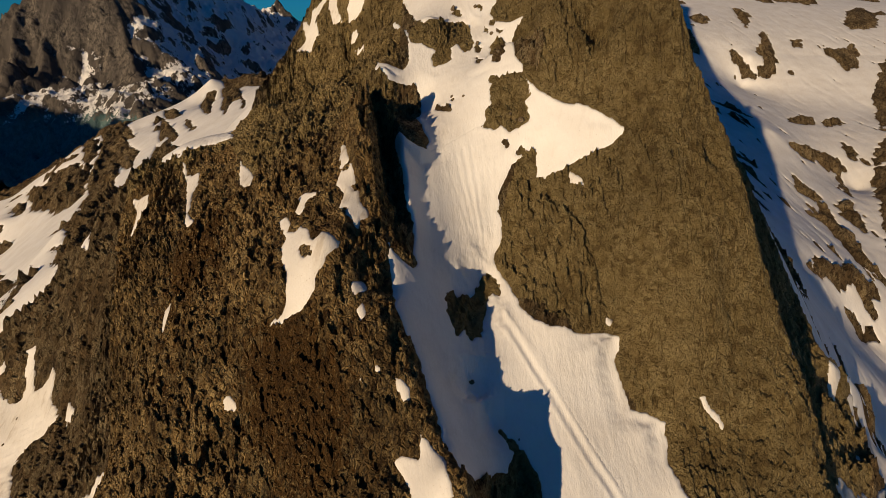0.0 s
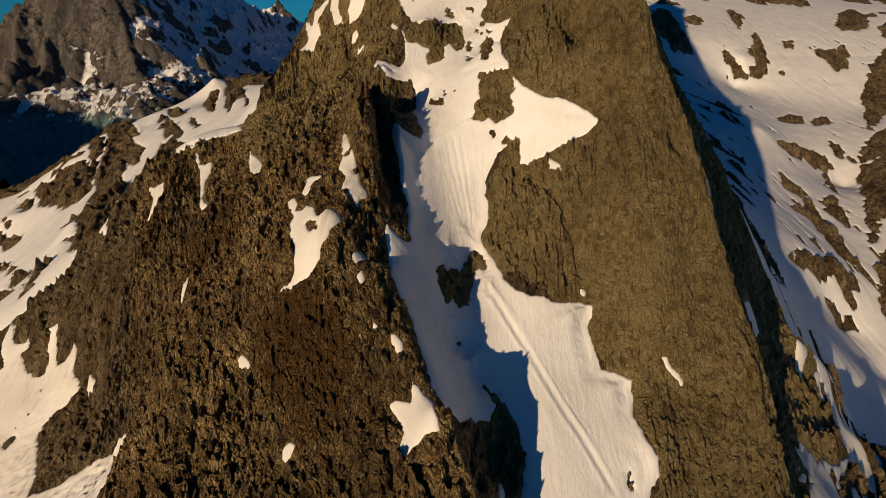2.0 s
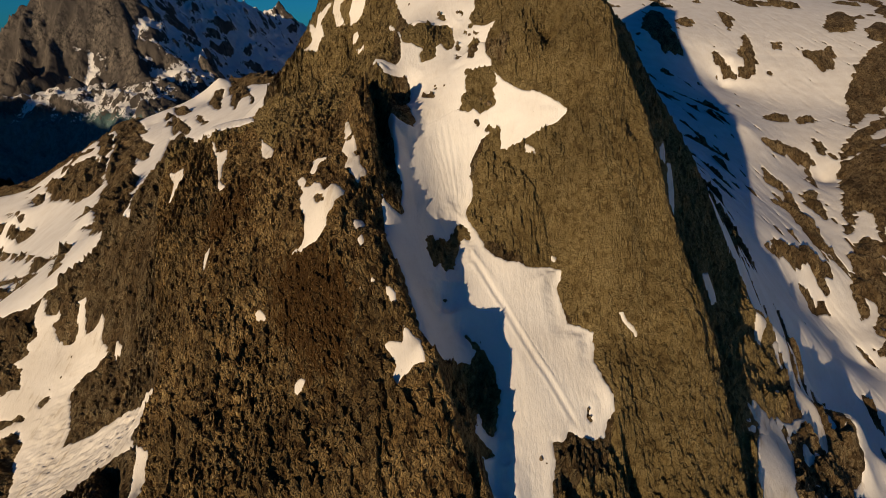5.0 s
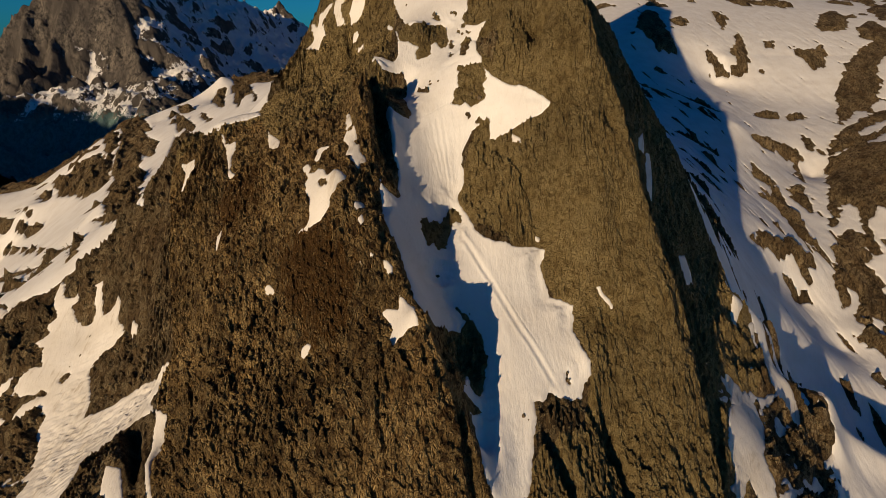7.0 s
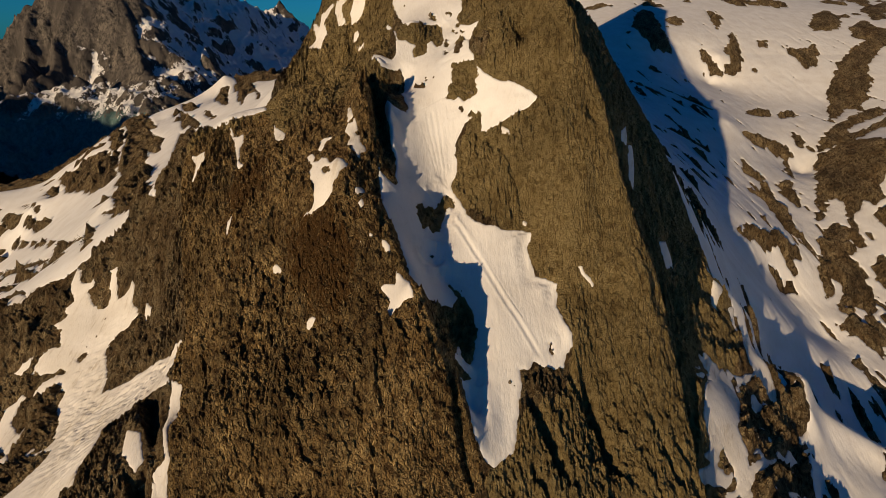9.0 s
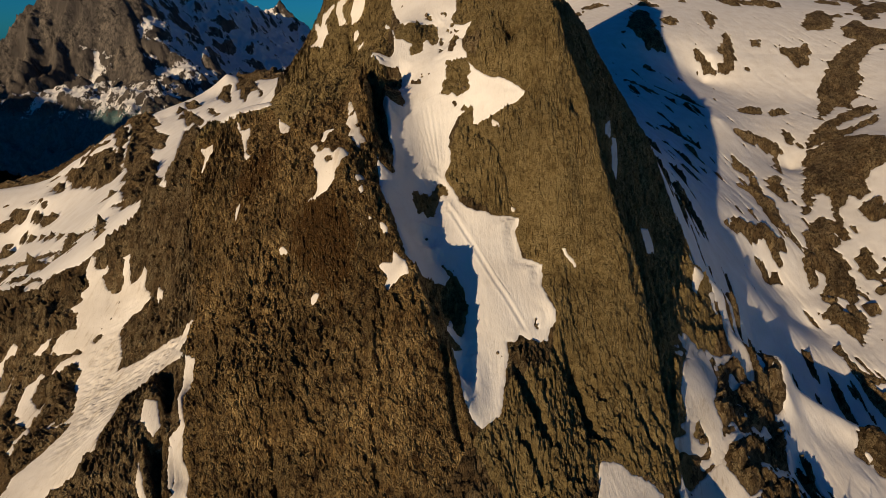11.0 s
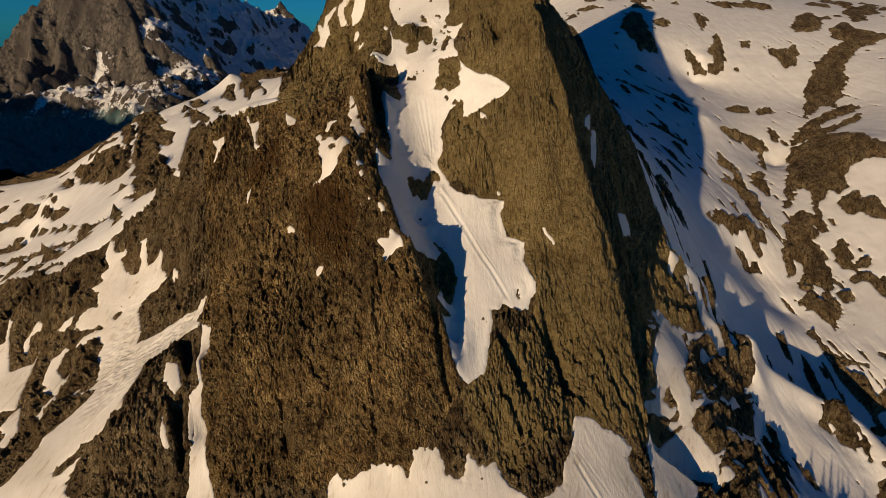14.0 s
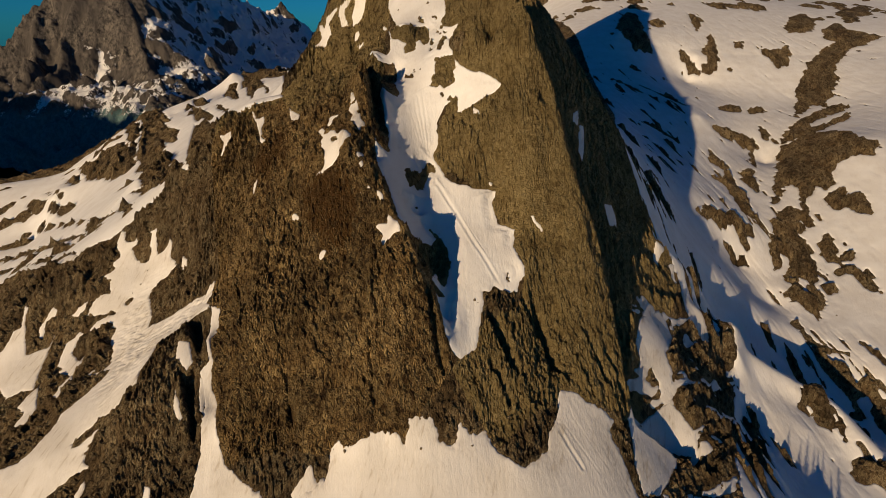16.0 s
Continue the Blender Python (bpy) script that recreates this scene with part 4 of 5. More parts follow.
XS = steps((-4500, 250), (-1500, 60), (-700, 5), (-500, 2.2), (-240, 1.2), (-112, 0.42), (106, 0.9), (330, 2.0), (700, 12), (1500, 250), 4500)
YS = steps((-1500, 150), (-150, 10), (10, 1.5), (24, 0.40), (200, 0.7), (270, 1.4), (450, 2.9), (900, 12), (1700, 200), 4500)
GX, GY = [a.astype(np.float32) for a in np.meshgrid(XS, YS)]
H = base_height(GX, GY)
# The shut-in gully between the buttress crest and the upper couloir
GULLY = [(-29, 192), (-20, 166), (-15.5, 146), (-13, 130), (-9.5, 115)]
shut_in = np.minimum.reduce([stroke_distance((*a, *b, 0), GX + 1.2 * gnoise(GX / 7, GY / 7, 8), GY) for a, b in zip(GULLY, GULLY[1:])])
H -= 9.0 * smooth(4.6, 0.5, shut_in) * smooth(112, 138, GY)

TEETH = [(-26, 180), (-22, 150), (-20, 130), (-15, 110), (-10, 97), (1, 75), (8, 62), (14, 57), (18, 50)]

# The arete of the peak is sharp: its shaded side falls away at once
ARETE = [(44, 172), (56, 150), (62, 141), (65.9, 137.0), (68.9, 130.5), (71, 122), (75.9, 112.5), (86, 106), (95, 90), (102, 58)]
edge = np.minimum.reduce([stroke_distance((*a, *b, 0), GX, GY) for a, b in zip(ARETE, ARETE[1:])])
east = inside_distance(ARETE + [(400, 58), (400, 260), (44, 260)], GX, GY) > 0
H -= np.where(east, 11.0 * smooth(0.3, 6, edge) * smooth(50, 18, edge), 0)

# The lip of the lower snow slope, and the trough behind it that the low sun misses
def along(line):
    return np.minimum.reduce([stroke_distance((*a, *b, 0), GX, GY) for a, b in zip(line, line[1:])])


RIB = [(149, 171), (167, 179), (188, 192), (200, 191), (207, 185), (204, 167), (197, 149)]
LIP = [(202, 168), (214, 163), (232, 155), (247, 146), (258, 128), (266, 105)]
TROUGH = [(222, 196), (248, 189), (275, 184), (300, 165), (315, 132), (325, 100)]
H += 9.0 * np.exp(-(along(LIP) / 13.0) ** 2) - 26.0 * np.exp(-(along(TROUGH) / 32.0) ** 2)
H += 9.0 * np.exp(-(along(RIB) / 7.0) ** 2) + 5.0 * np.exp(-((GX - 179) ** 2 + (GY - 160) ** 2) / 60)
H += 4.0 * np.exp(-(along([(-21.5, 152), (-19.5, 134), (-18.5, 128)]) / 3.0) ** 2)
# a notch and a tooth in the buttress crest
H += 4.5 * np.exp(-((GX - 2) ** 2 + (GY - 69.5) ** 2) / 18) - 4.0 * np.exp(-((GX + 15) ** 2 + (GY - 104) ** 2) / 40)

# A knoll with a stand of conifers below the basin
H += 8.0 * np.exp(-((GX - 184) ** 2 + (GY - 40) ** 2) / (2 * 13.0 ** 2))

# ---- rock relief ----
# The grain of the rock follows the fall line, which swings east on the peak and west on the slope.
EAST, WEST = smooth(25, 70, GX), smooth(-80, -140, GX)
U = GX + GY * (0.08 + 0.5 * EAST - 0.7 * WEST)
V = GY
UW = U + 2.5 * gnoise(U / 9, V / 22, 3) + 9 * gnoise(U / 40, V / 60, 4)
slope_y, slope_x = np.gradient(H, YS, XS)
STEEP = smooth(0.25, 0.9, np.hypot(slope_x, slope_y))
CALM = 1 - 0.55 * smooth(30, 45, GX) * smooth(115, 60, GX) * smooth(75, 100, GY)  # the peak's even upper slab
S = 0.6 * GY + 0.8 * H  # metres down the fall line
coarse = 4.4 * fractal(UW / 19, S / 70, 3, 1, True) * CALM
coarse += 5.0 * fractal(U / 15, V / 90, 3, 29, True) * smooth(97, 108, GX) * smooth(212, 195, GX) * smooth(185, 170, GY)
coarse += 4.0 * WEST * fractal(U / 22, V / 40, 3, 7, True)
relief = 1.1 * fractal(UW / 5.5, S / 14, 3, 2, True) * CALM
relief += 1.4 * cells(UW / 4.6, S / 6.5, 1) * (0.2 + 0.8 * CALM)
relief += 1.6 * cells(UW / 2.0, S / 3.0, 2) * (0.45 + 0.55 * CALM)
relief += 1.15 * cells(UW / 1.2, S / 1.7, 3) * (0.6 + 0.4 * CALM)
# crevices between the blocks, and the toothed crest
relief -= 0.8 * smooth(0.06, 0.0, np.abs(gnoise(UW / 4.2, S / 14, 15))) * (0.4 + 0.6 * CALM)
relief -= 0.7 * smooth(0.08, 0.0, np.abs(gnoise(UW / 3.0 + 0.3 * S / 6, S / 6, 16))) * CALM
comb = np.minimum.reduce([stroke_distance((a[0], a[1], b[0], b[1], 0), GX, GY) for a, b in zip(TEETH, TEETH[1:])])
relief += smooth(7, 1, comb) * (3.2 * fractal(GX / 6, GY / 6, 2, 17, True) - 1.0 + 3.5 * smooth(114, 128, GY))
bold = 0.35 + 0.65 * np.maximum(STEEP, 0.8 * WEST)
relief, coarse = relief * bold, coarse * bold
far = smooth(220, 500, np.hypot(GX, GY - 100))
relief *= 1 - 0.5 * far
coarse = coarse * (1 - 0.5 * far) + far * (4.0 * fractal(GX / 45, GY / 45, 4, 6, True) + 2.5 * fractal(GX / 13, GY / 17, 3, 10, True))
# stepped towers along the ridge behind the buttress, steep on the near side
saw = (V + 16 * gnoise(GX / 18, GY / 30, 18) + 0.4 * GX) / 34
saw = saw - np.floor(saw)
tower = np.minimum(saw / 0.28, (1 - saw) / 0.72) * (0.6 + 0.8 * fractal(GX / 14, GY / 30, 2, 19))
coarse += 11.0 * tower * smooth(185, 215, GY) * smooth(350, 330, GY) * smooth(-125, -105, GX) * smooth(-26, -40, GX)
west_far = smooth(-110, -190, GX)
coarse += west_far * (5.0 * cells(GX / 34, GY / 26, 11) + 4.0 * cells(GX / 13, GY / 11, 12) + 1.6 * cells(GX / 5, GY / 5, 13))
for slot in SLOTS:
    at = window(slot, 5)
    d = stroke_distance(slot, GX[at] + 0.7 * gnoise(GX[at] / 5, GY[at] / 7, 9), GY[at])
    relief[at] -= 2.6 * slot[4] * smooth(0.8, -slot[4], d)

# Dry turf takes the gentler, sheltered ground; other stretches are scoured bare: (x0, y0, x1, y1, half width)
TURF = [(-43, 103, -29, 88, 4.8), (-61, 108, -68, 149, 3.4), (-29, 84, 11, 78, 8.6), (-18, 69, -4, 58, 6.7), (22, 142, 42, 125, 2.3), (43, 110, 58, 94, 2.7), (28, 70, 34, 56, 4.8), (8, 57, 15, 55, 3.8)]
BARE = [(-93, 144, -102, 132, 5.7), (-6, 61, 9, 61, 4.8), (-26, 61, 5, 49, 8.6), (46, 113, 48, 108, 2.3), (-90, 311, -28, 129, 7.6)]
GROWN = 0.5 + 0.42 * fractal(GX / 28, S / 45, 4, 26)
for stretch in TURF:
    at = window(stretch, 16)
    GROWN[at] += 0.13 * smooth(8 + stretch[4], -stretch[4], stroke_distance(stretch, GX[at] + 5 * gnoise(GX[at] / 9, S[at] / 12, 27), GY[at]))
for stretch in BARE:
    at = window(stretch, 16)
    GROWN[at] -= 0.16 * smooth(8 + stretch[4], -stretch[4], stroke_distance(stretch, GX[at] + 5 * gnoise(GX[at] / 9, S[at] / 12, 28), GY[at]))

# ---- snow: how far inside its edge every place of the grid lies ----
RAGGED = 0.8 * gnoise(GX / 5, S / 5, 21) + 0.8 * gnoise(GX / 2.2, S / 2.2, 22) + 0.6 * gnoise(GX / 1.1, S / 1.1, 23)


def down_slope(plan):
    """A plan's points with the way down the fall line in place of y."""
    p = np.array(plan, float)
    c, r = np.searchsorted(XS, p[:, 0]) - 1, np.searchsorted(YS, p[:, 1]) - 1
    u, v = (p[:, 0] - XS[c]) / (XS[c + 1] - XS[c]), (p[:, 1] - YS[r]) / (YS[r + 1] - YS[r])
    z = (S[r, c] * (1 - u) + S[r, c + 1] * u) * (1 - v) + (S[r + 1, c] * (1 - u) + S[r + 1, c + 1] * u) * v
    return np.stack([p[:, 0], z], 1)


def snow_edge(plan, holes=(), rough=1.0, steep=False):
    """The cells round a plan and the metres inside its ragged edge."""
    p = np.array(plan)
    c0, c1 = np.searchsorted(XS, [p[:, 0].min() - 6, p[:, 0].max() + 6])
    r0, r1 = np.searchsorted(YS, [p[:, 1].min() - 6, p[:, 1].max() + 6])
    at = np.s_[max(r0 - 1, 0):r1 + 1, max(c0 - 1, 0):c1 + 1]
    far_way = S[at] if steep else GY[at]
    d = inside_distance(down_slope(plan) if steep else plan, GX[at], far_way) + rough * RAGGED[at]
    for hole in holes:
        d = np.minimum(d, -inside_distance(down_slope(hole) if steep else hole, GX[at], far_way) + (0.4 + rough) * RAGGED[at])
    return at, d


FIELDS = []  # name, label, cells, metres inside


def field(name, label, plan, holes=(), rough=1.0, steep=False):
    FIELDS.append((name, label, *snow_edge(plan, holes, rough, steep), min(rough, 1.0)))


field("snowfield", "long snow couloir scored by slide grooves, half in blue shade", COULOIR_SNOW, ISLANDS[:-3], 0.6, True)
FIELDS[0] = (*FIELDS[0][:3], np.minimum(FIELDS[0][3], shut_in[FIELDS[0][2]] - 3.4 + 0.6 * RAGGED[FIELDS[0][2]]), 1.0)
field("snowfield", "bright upper snowfield with rock islands between crags", UPPER_SNOW, ISLANDS[:-3], 0.55, True)
APRON_PLAN = APRON_SNOW[1:-1] + [(150, -100), (-150, -100), (-60, 10)]
field("snowfield", "broad snow apron below the foot of the cliff", APRON_PLAN)
field("snowfield", "long tongue of old snow and slide debris down a gully", WEST_TONGUE, ISLANDS[-3:], 1.3)
for plan in (WEST_PATCH_A, WEST_PATCH_B, WEST_PATCH_C, WEST_PATCH_D, WEST_PATCH_E, WEST_PATCH_F):
    field("snow_patch", "ragged old snow patch between rock ribs", plan, (), 0.9)
for plan in PATCHES:
    small = min(0.8, 0.4 + 0.008 * np.ptp(np.array(plan), axis=0).max())
    field("snow_patch", "small bright snow patch lying on brown rock", plan, PATCH_HOLES, small, max(y for x, y in plan) < 215)


OUTCROP = np.zeros_like(H)  # how far a rock stands out of the snow, 0 to 1


def wide_field(name, label, plan, rocks, extra, crags=(), loose=1.0):
    at, d = snow_edge(plan, (), 2.0)
    x, y = GX[at], GY[at]
    wob = 6 * gnoise(x / 25, y / 25, 31) + 4.5 * gnoise(x / 10, y / 10, 32) + 3 * gnoise(x / 4.5, y / 4.5, 33)
    stones = np.full(d.shape, 60.0, np.float32)
    for s in rocks:
        near = (np.abs(x - (s[0] + s[2]) / 2) < abs(s[0] - s[2]) / 2 + s[4] + 25) & (np.abs(y - (s[1] + s[3]) / 2) < abs(s[1] - s[3]) / 2 + s[4] + 25)
        stones[near] = np.minimum(stones[near], stroke_distance(s, x[near], y[near]) + np.minimum(1.2, s[4] / 3.0) * wob[near] + 0.12 * s[4])
    for plan in crags:
        p = np.array(plan)
        near = (x > p[:, 0].min() - 20) & (x < p[:, 0].max() + 20) & (y > p[:, 1].min() - 20) & (y < p[:, 1].max() + 20)
        stones[near] = np.minimum(stones[near], -inside_distance(plan, x[near], y[near]) + loose * (0.6 * wob[near] - 0.5 + 11 * fractal(x[near] / 9, y[near] / 13, 4, 46)))
    out = np.minimum(extra(x, y) + 0.5 * wob, stones)
    OUTCROP[at] = np.where(d > 0, np.maximum(OUTCROP[at], loose * smooth(1.0, -7.0, out)), OUTCROP[at])
    d = np.minimum(d, out)
    FIELDS.append((name, label, at, d, 1.0))


DOWN = (0.2, -0.98)  # the way the shaded slope falls


def basin_rocks(x, y):
    """Thin rock ribs that run down the shaded slope under the peak, and scattered slabs far off."""
    u, v = x * DOWN[1] - y * DOWN[0], x * DOWN[0] + y * DOWN[1]
    ribs = fractal(u / 8, v / 55, 3, 41)
    shady = smooth(420, 300, x) * smooth(250, 330, y) * smooth(760, 600, y)
    lower = smooth(222, 188, x) * smooth(330, 250, y)
    hollow = smooth(232, 256, x) * smooth(360, 320, x) * smooth(160, 180, y) * smooth(250, 220, y)
    plateau = smooth(850, 1100, y)
    knobs = fractal(x / 60, y / 60, 4, 42)
    return np.minimum(30 * (0.36 - 0.13 * shady - 0.28 * lower - 0.26 * hollow - ribs), 90 * (0.36 - 0.20 * plateau - knobs))


def west_rocks(x, y):
    u, v = x * 0.8 + y * 0.6, -x * 0.6 + y * 0.8
    return 40 * (0.33 - fractal(u / 60, v / 14, 3, 43))


FLANK_FOOT = [(99, 62), (112, 104), (130, 150), (150, 176), (184, 172), (204, 160), (192, 130), (165, 80), (146, 36), (108, 36)]


def flank_rocks(x, y):
    u, v = x * 0.80 + y * 0.60, -x * 0.60 + y * 0.80
    return 11 * (fractal(u / 30, v / 7, 3, 44) - 0.17)


wide_field("snowfield", "broken snow streaks between ribs at the foot of the flank", FLANK_FOOT, [], flank_rocks)
wide_field("snowfield", "wide snow basin dotted with dark rock outcrops", BASIN_EDGE, BASIN_ROCKS, basin_rocks, BASIN_CRAGS)
wide_field("snowfield", "rolling snow shelf banded with rock and scrub", WEST_BASIN, WEST_ROCKS, west_rocks, WEST_CRAGS)
wide_field("snowfield", "bright snow bank below the ridge line", RIDGE_SNOW, [], lambda x, y: 30 + 0 * x, RIDGE_HOLES, 0.35)



def blurred(a, n):
    """The mean over 2n + 1 places of the grid each way, taken twice."""
    for axis in (0, 1, 0, 1):
        wide = np.pad(a, [(n + 1, n) if k == axis else (0, 0) for k in (0, 1)], mode="edge").astype(np.float64).cumsum(axis)
        a = (np.take(wide, np.arange(2 * n + 1, wide.shape[axis]), axis) - np.take(wide, np.arange(0, wide.shape[axis] - 2 * n - 1), axis)) / (2 * n + 1)
    return a.astype(np.float32)


cover, edging, deep, beside = np.zeros_like(H), np.zeros_like(H), np.zeros_like(H), np.zeros_like(H)
for n, (name, label, at, d, k) in enumerate(FIELDS):
    cover[at] = np.maximum(cover[at], smooth(-5.0, 0.5, d))
    beside[at] = np.maximum(beside[at], smooth(-3.0, -1.0, d))
    edging[at] = np.maximum(edging[at], smooth(-0.6, 0.8, d))
    if n < 2:
        deep[at] = np.maximum(deep[at], smooth(1.5, 7, d))
H += (blurred(H, 15) - H) * deep  # drifted snow lies even
relief += (np.maximum(relief, 0.25) - relief) * beside  # rock stands proud of the snow's thin edge
rock_z = H + coarse * (1 - cover) + relief * (1 - edging) - 0.4 * edging + OUTCROP * (1 - cover) * (3.5 + 2.5 * fractal(GX / 9, GY / 9, 3, 45, True))
FILL = 0.3 * gnoise(GX / 14, GY / 14, 51) + 0.08 * gnoise(GX / 3, GY / 3, 52) + 0.12 * fractal(U / 2.2, V / 16, 2, 53)
debris = smooth(60, 30, np.hypot(GX + 115, GY - 118))
FILL += debris * (0.7 * cells(GX / 2.2, GY / 2.2, 5) + 0.4 * gnoise(GX / 1.2, GY / 1.2, 54))


# Slide grooves and runnels scored down the snow: (x0, y0, x1, y1, half width)
for groove in GROOVES:
    at = window(groove, 6)
    d = stroke_distance((*groove[:4], 0), GX[at] + 0.5 * gnoise(GX[at] / 9, GY[at] / 9, 61), GY[at])
    w = groove[4]
    FILL[at] += (0.45 if w > 0.7 else 0.26) * w * (0.55 * np.exp(-((d - 1.5 * w) / (0.7 * w)) ** 2) - 0.7 * np.exp(-(d / (0.9 * w)) ** 2))


def cells_where(mask):
    return np.nonzero(mask[:-1, :-1] | mask[1:, :-1] | mask[:-1, 1:] | mask[1:, 1:])


# ---- the rock forms, one sheet cut along their feet ----
PEAK_PLAN = [(22, 44), (40, 30), (70, 52), (103, 58), (125, 100), (160, 160), (150, 240), (110, 330), (60, 470), (-30, 470), (0, 230),
             (12, 190), (30, 165), (20, 145), (12, 131), (15, 121), (28, 113), (40, 106), (48, 94), (54, 82), (50, 70), (36, 62)]
BUTTRESS_PLAN = [(22, 44), (5, 28), (-30, 28), (-70, 34), (-82, 70), (-96, 120), (-118, 185), (-100, 300), (-110, 450), (-40, 450),
                 (-20, 300), (-14, 180), (-14, 130), (2, 90), (14, 66)]
CX, CY = (GX[:-1, :-1] + GX[1:, 1:]) / 2, (GY[:-1, :-1] + GY[1:, 1:]) / 2
in_peak = inside_distance(PEAK_PLAN, CX, CY) > 0
in_buttress = (inside_distance(BUTTRESS_PLAN, CX, CY) > 0) & ~in_peak


def rock_thing(name, label, category, mask, m, names):
    """A rock form: a base and one part for each of its faces."""
    base = tagged(new(name), label, category)
    for part_name, chosen in names:
        piece = new(part_name, sheet(part_name, rock_z, np.nonzero(mask & chosen), [crest_rock if part_name == "ridge_crest" else m], False))
        piece.parent = base
        mask = mask & ~chosen
    return base


def largest_piece(mask):
    """The biggest connected piece of a mask of cells."""
    left, best = set(zip(*[a.tolist() for a in np.nonzero(mask)])), []
    while left:
        stack, piece = [left.pop()], []
        while stack:
            r, c = stack.pop()
            piece.append((r, c))
            for spot in ((r + 1, c), (r - 1, c), (r, c + 1), (r, c - 1)):
                if spot in left:
                    left.remove(spot)
                    stack.append(spot)
        best = max(best, piece, key=len)
    out = np.zeros(mask.shape, bool)
    out[tuple(np.array(best).T)] = True
    return out


everywhere = np.ones(CX.shape, bool)
east_of_arete = (CX + 0.76 * CY > 166) & (CX > 58)
rock_thing("rock_peak", "olive-brown slabby rock peak with a sharp arete above the snow", "peak", in_peak, peak_rock,
           [("shaded_flank", east_of_arete), ("summit_crag", CY > 160), ("foot_ribs", CY < 80), ("main_slab", everywhere)])
behind = in_buttress & (CY > 305 - 0.55 * CX)
in_buttress &= ~behind
rock_thing("rock_crag", "grey-brown crag with snow streaks behind the ridge crest", "crag", behind, crag_rock,
           [("lower_face", CY < 400), ("upper_face", everywhere)])
rock_thing("rock_buttress", "dark brown broken rock buttress streaked with dry turf", "buttress", in_buttress, buttress_rock,
           [("ridge_crest", CY + 60 * fractal(CX / 30, CY / 30, 4, 25) + 0.5 * CX > 138), ("foot_cliff", CY < 56), ("west_flank", CX < -62), ("main_face", everywhere)])
valley = ((CY > 850) & (CX < -200)) | (CX < -720) | (CY < -200)
left_over = ~in_peak & ~in_buttress & ~valley
# Outcrops that stand out of the snow are things of their own, each the ground nearest to its spine
for strokes, crags, label in ((BASIN_ROCKS, BASIN_CRAGS, "dark rock outcrop standing out of the snow basin"), (WEST_ROCKS, WEST_CRAGS, "low rock band between strips of snow")):
    best, owner = np.full(CX.shape, 3.5, np.float32), np.full(CX.shape, -1)
    for n, s in enumerate(strokes):
        c0, c1 = np.searchsorted(XS, [min(s[0], s[2]) - s[4] - 5, max(s[0], s[2]) + s[4] + 5])
        r0, r1 = np.searchsorted(YS, [min(s[1], s[3]) - s[4] - 5, max(s[1], s[3]) + s[4] + 5])
        at = np.s_[r0:r1, c0:c1]
        d = stroke_distance(s, CX[at], CY[at])
        near = (d < best[at]) & left_over[at]
        best[at][near], owner[at][near] = d[near], n
    for n, plan in enumerate(crags, len(strokes)):
        p = np.array(plan)
        c0, c1 = np.searchsorted(XS, [p[:, 0].min() - 5, p[:, 0].max() + 5])
        r0, r1 = np.searchsorted(YS, [p[:, 1].min() - 5, p[:, 1].max() + 5])
        at = np.s_[r0:r1, c0:c1]
        d = -inside_distance(plan, CX[at], CY[at])
        near = (d < best[at]) & left_over[at]
        best[at][near], owner[at][near] = d[near], n
    for n in range(len(strokes) + len(crags)):
        mine = owner == n
        if mine.sum() > 12:
            mine = largest_piece(mine)
            tagged(new("rock_outcrop", sheet("rock_outcrop", rock_z, np.nonzero(mine), [ground_rock], False)), label, "outcrop", "rocks in the snow")
            left_over &= ~mine
for plan in ISLANDS[:4]:
    near = (inside_distance(plan, CX, CY) > -2) & left_over
    if near.sum() > 12:
        tagged(new("rock_island", sheet("rock_island", rock_z, np.nonzero(near), [peak_rock], False)), "jagged dark rock island in the couloir snow", "outcrop", "rocks in the snow")
        left_over &= ~near
tagged(new("ground", sheet("ground", rock_z, np.nonzero(left_over), [ground_rock], False)),
       "brown mountain rock and turf under patchy old snow", "ground", kind="structure")
tagged(new("ground_valley", sheet("ground_valley", rock_z, np.nonzero(valley), [far_range])), "wooded valley floor far below, tinted with haze", "ground", kind="structure")

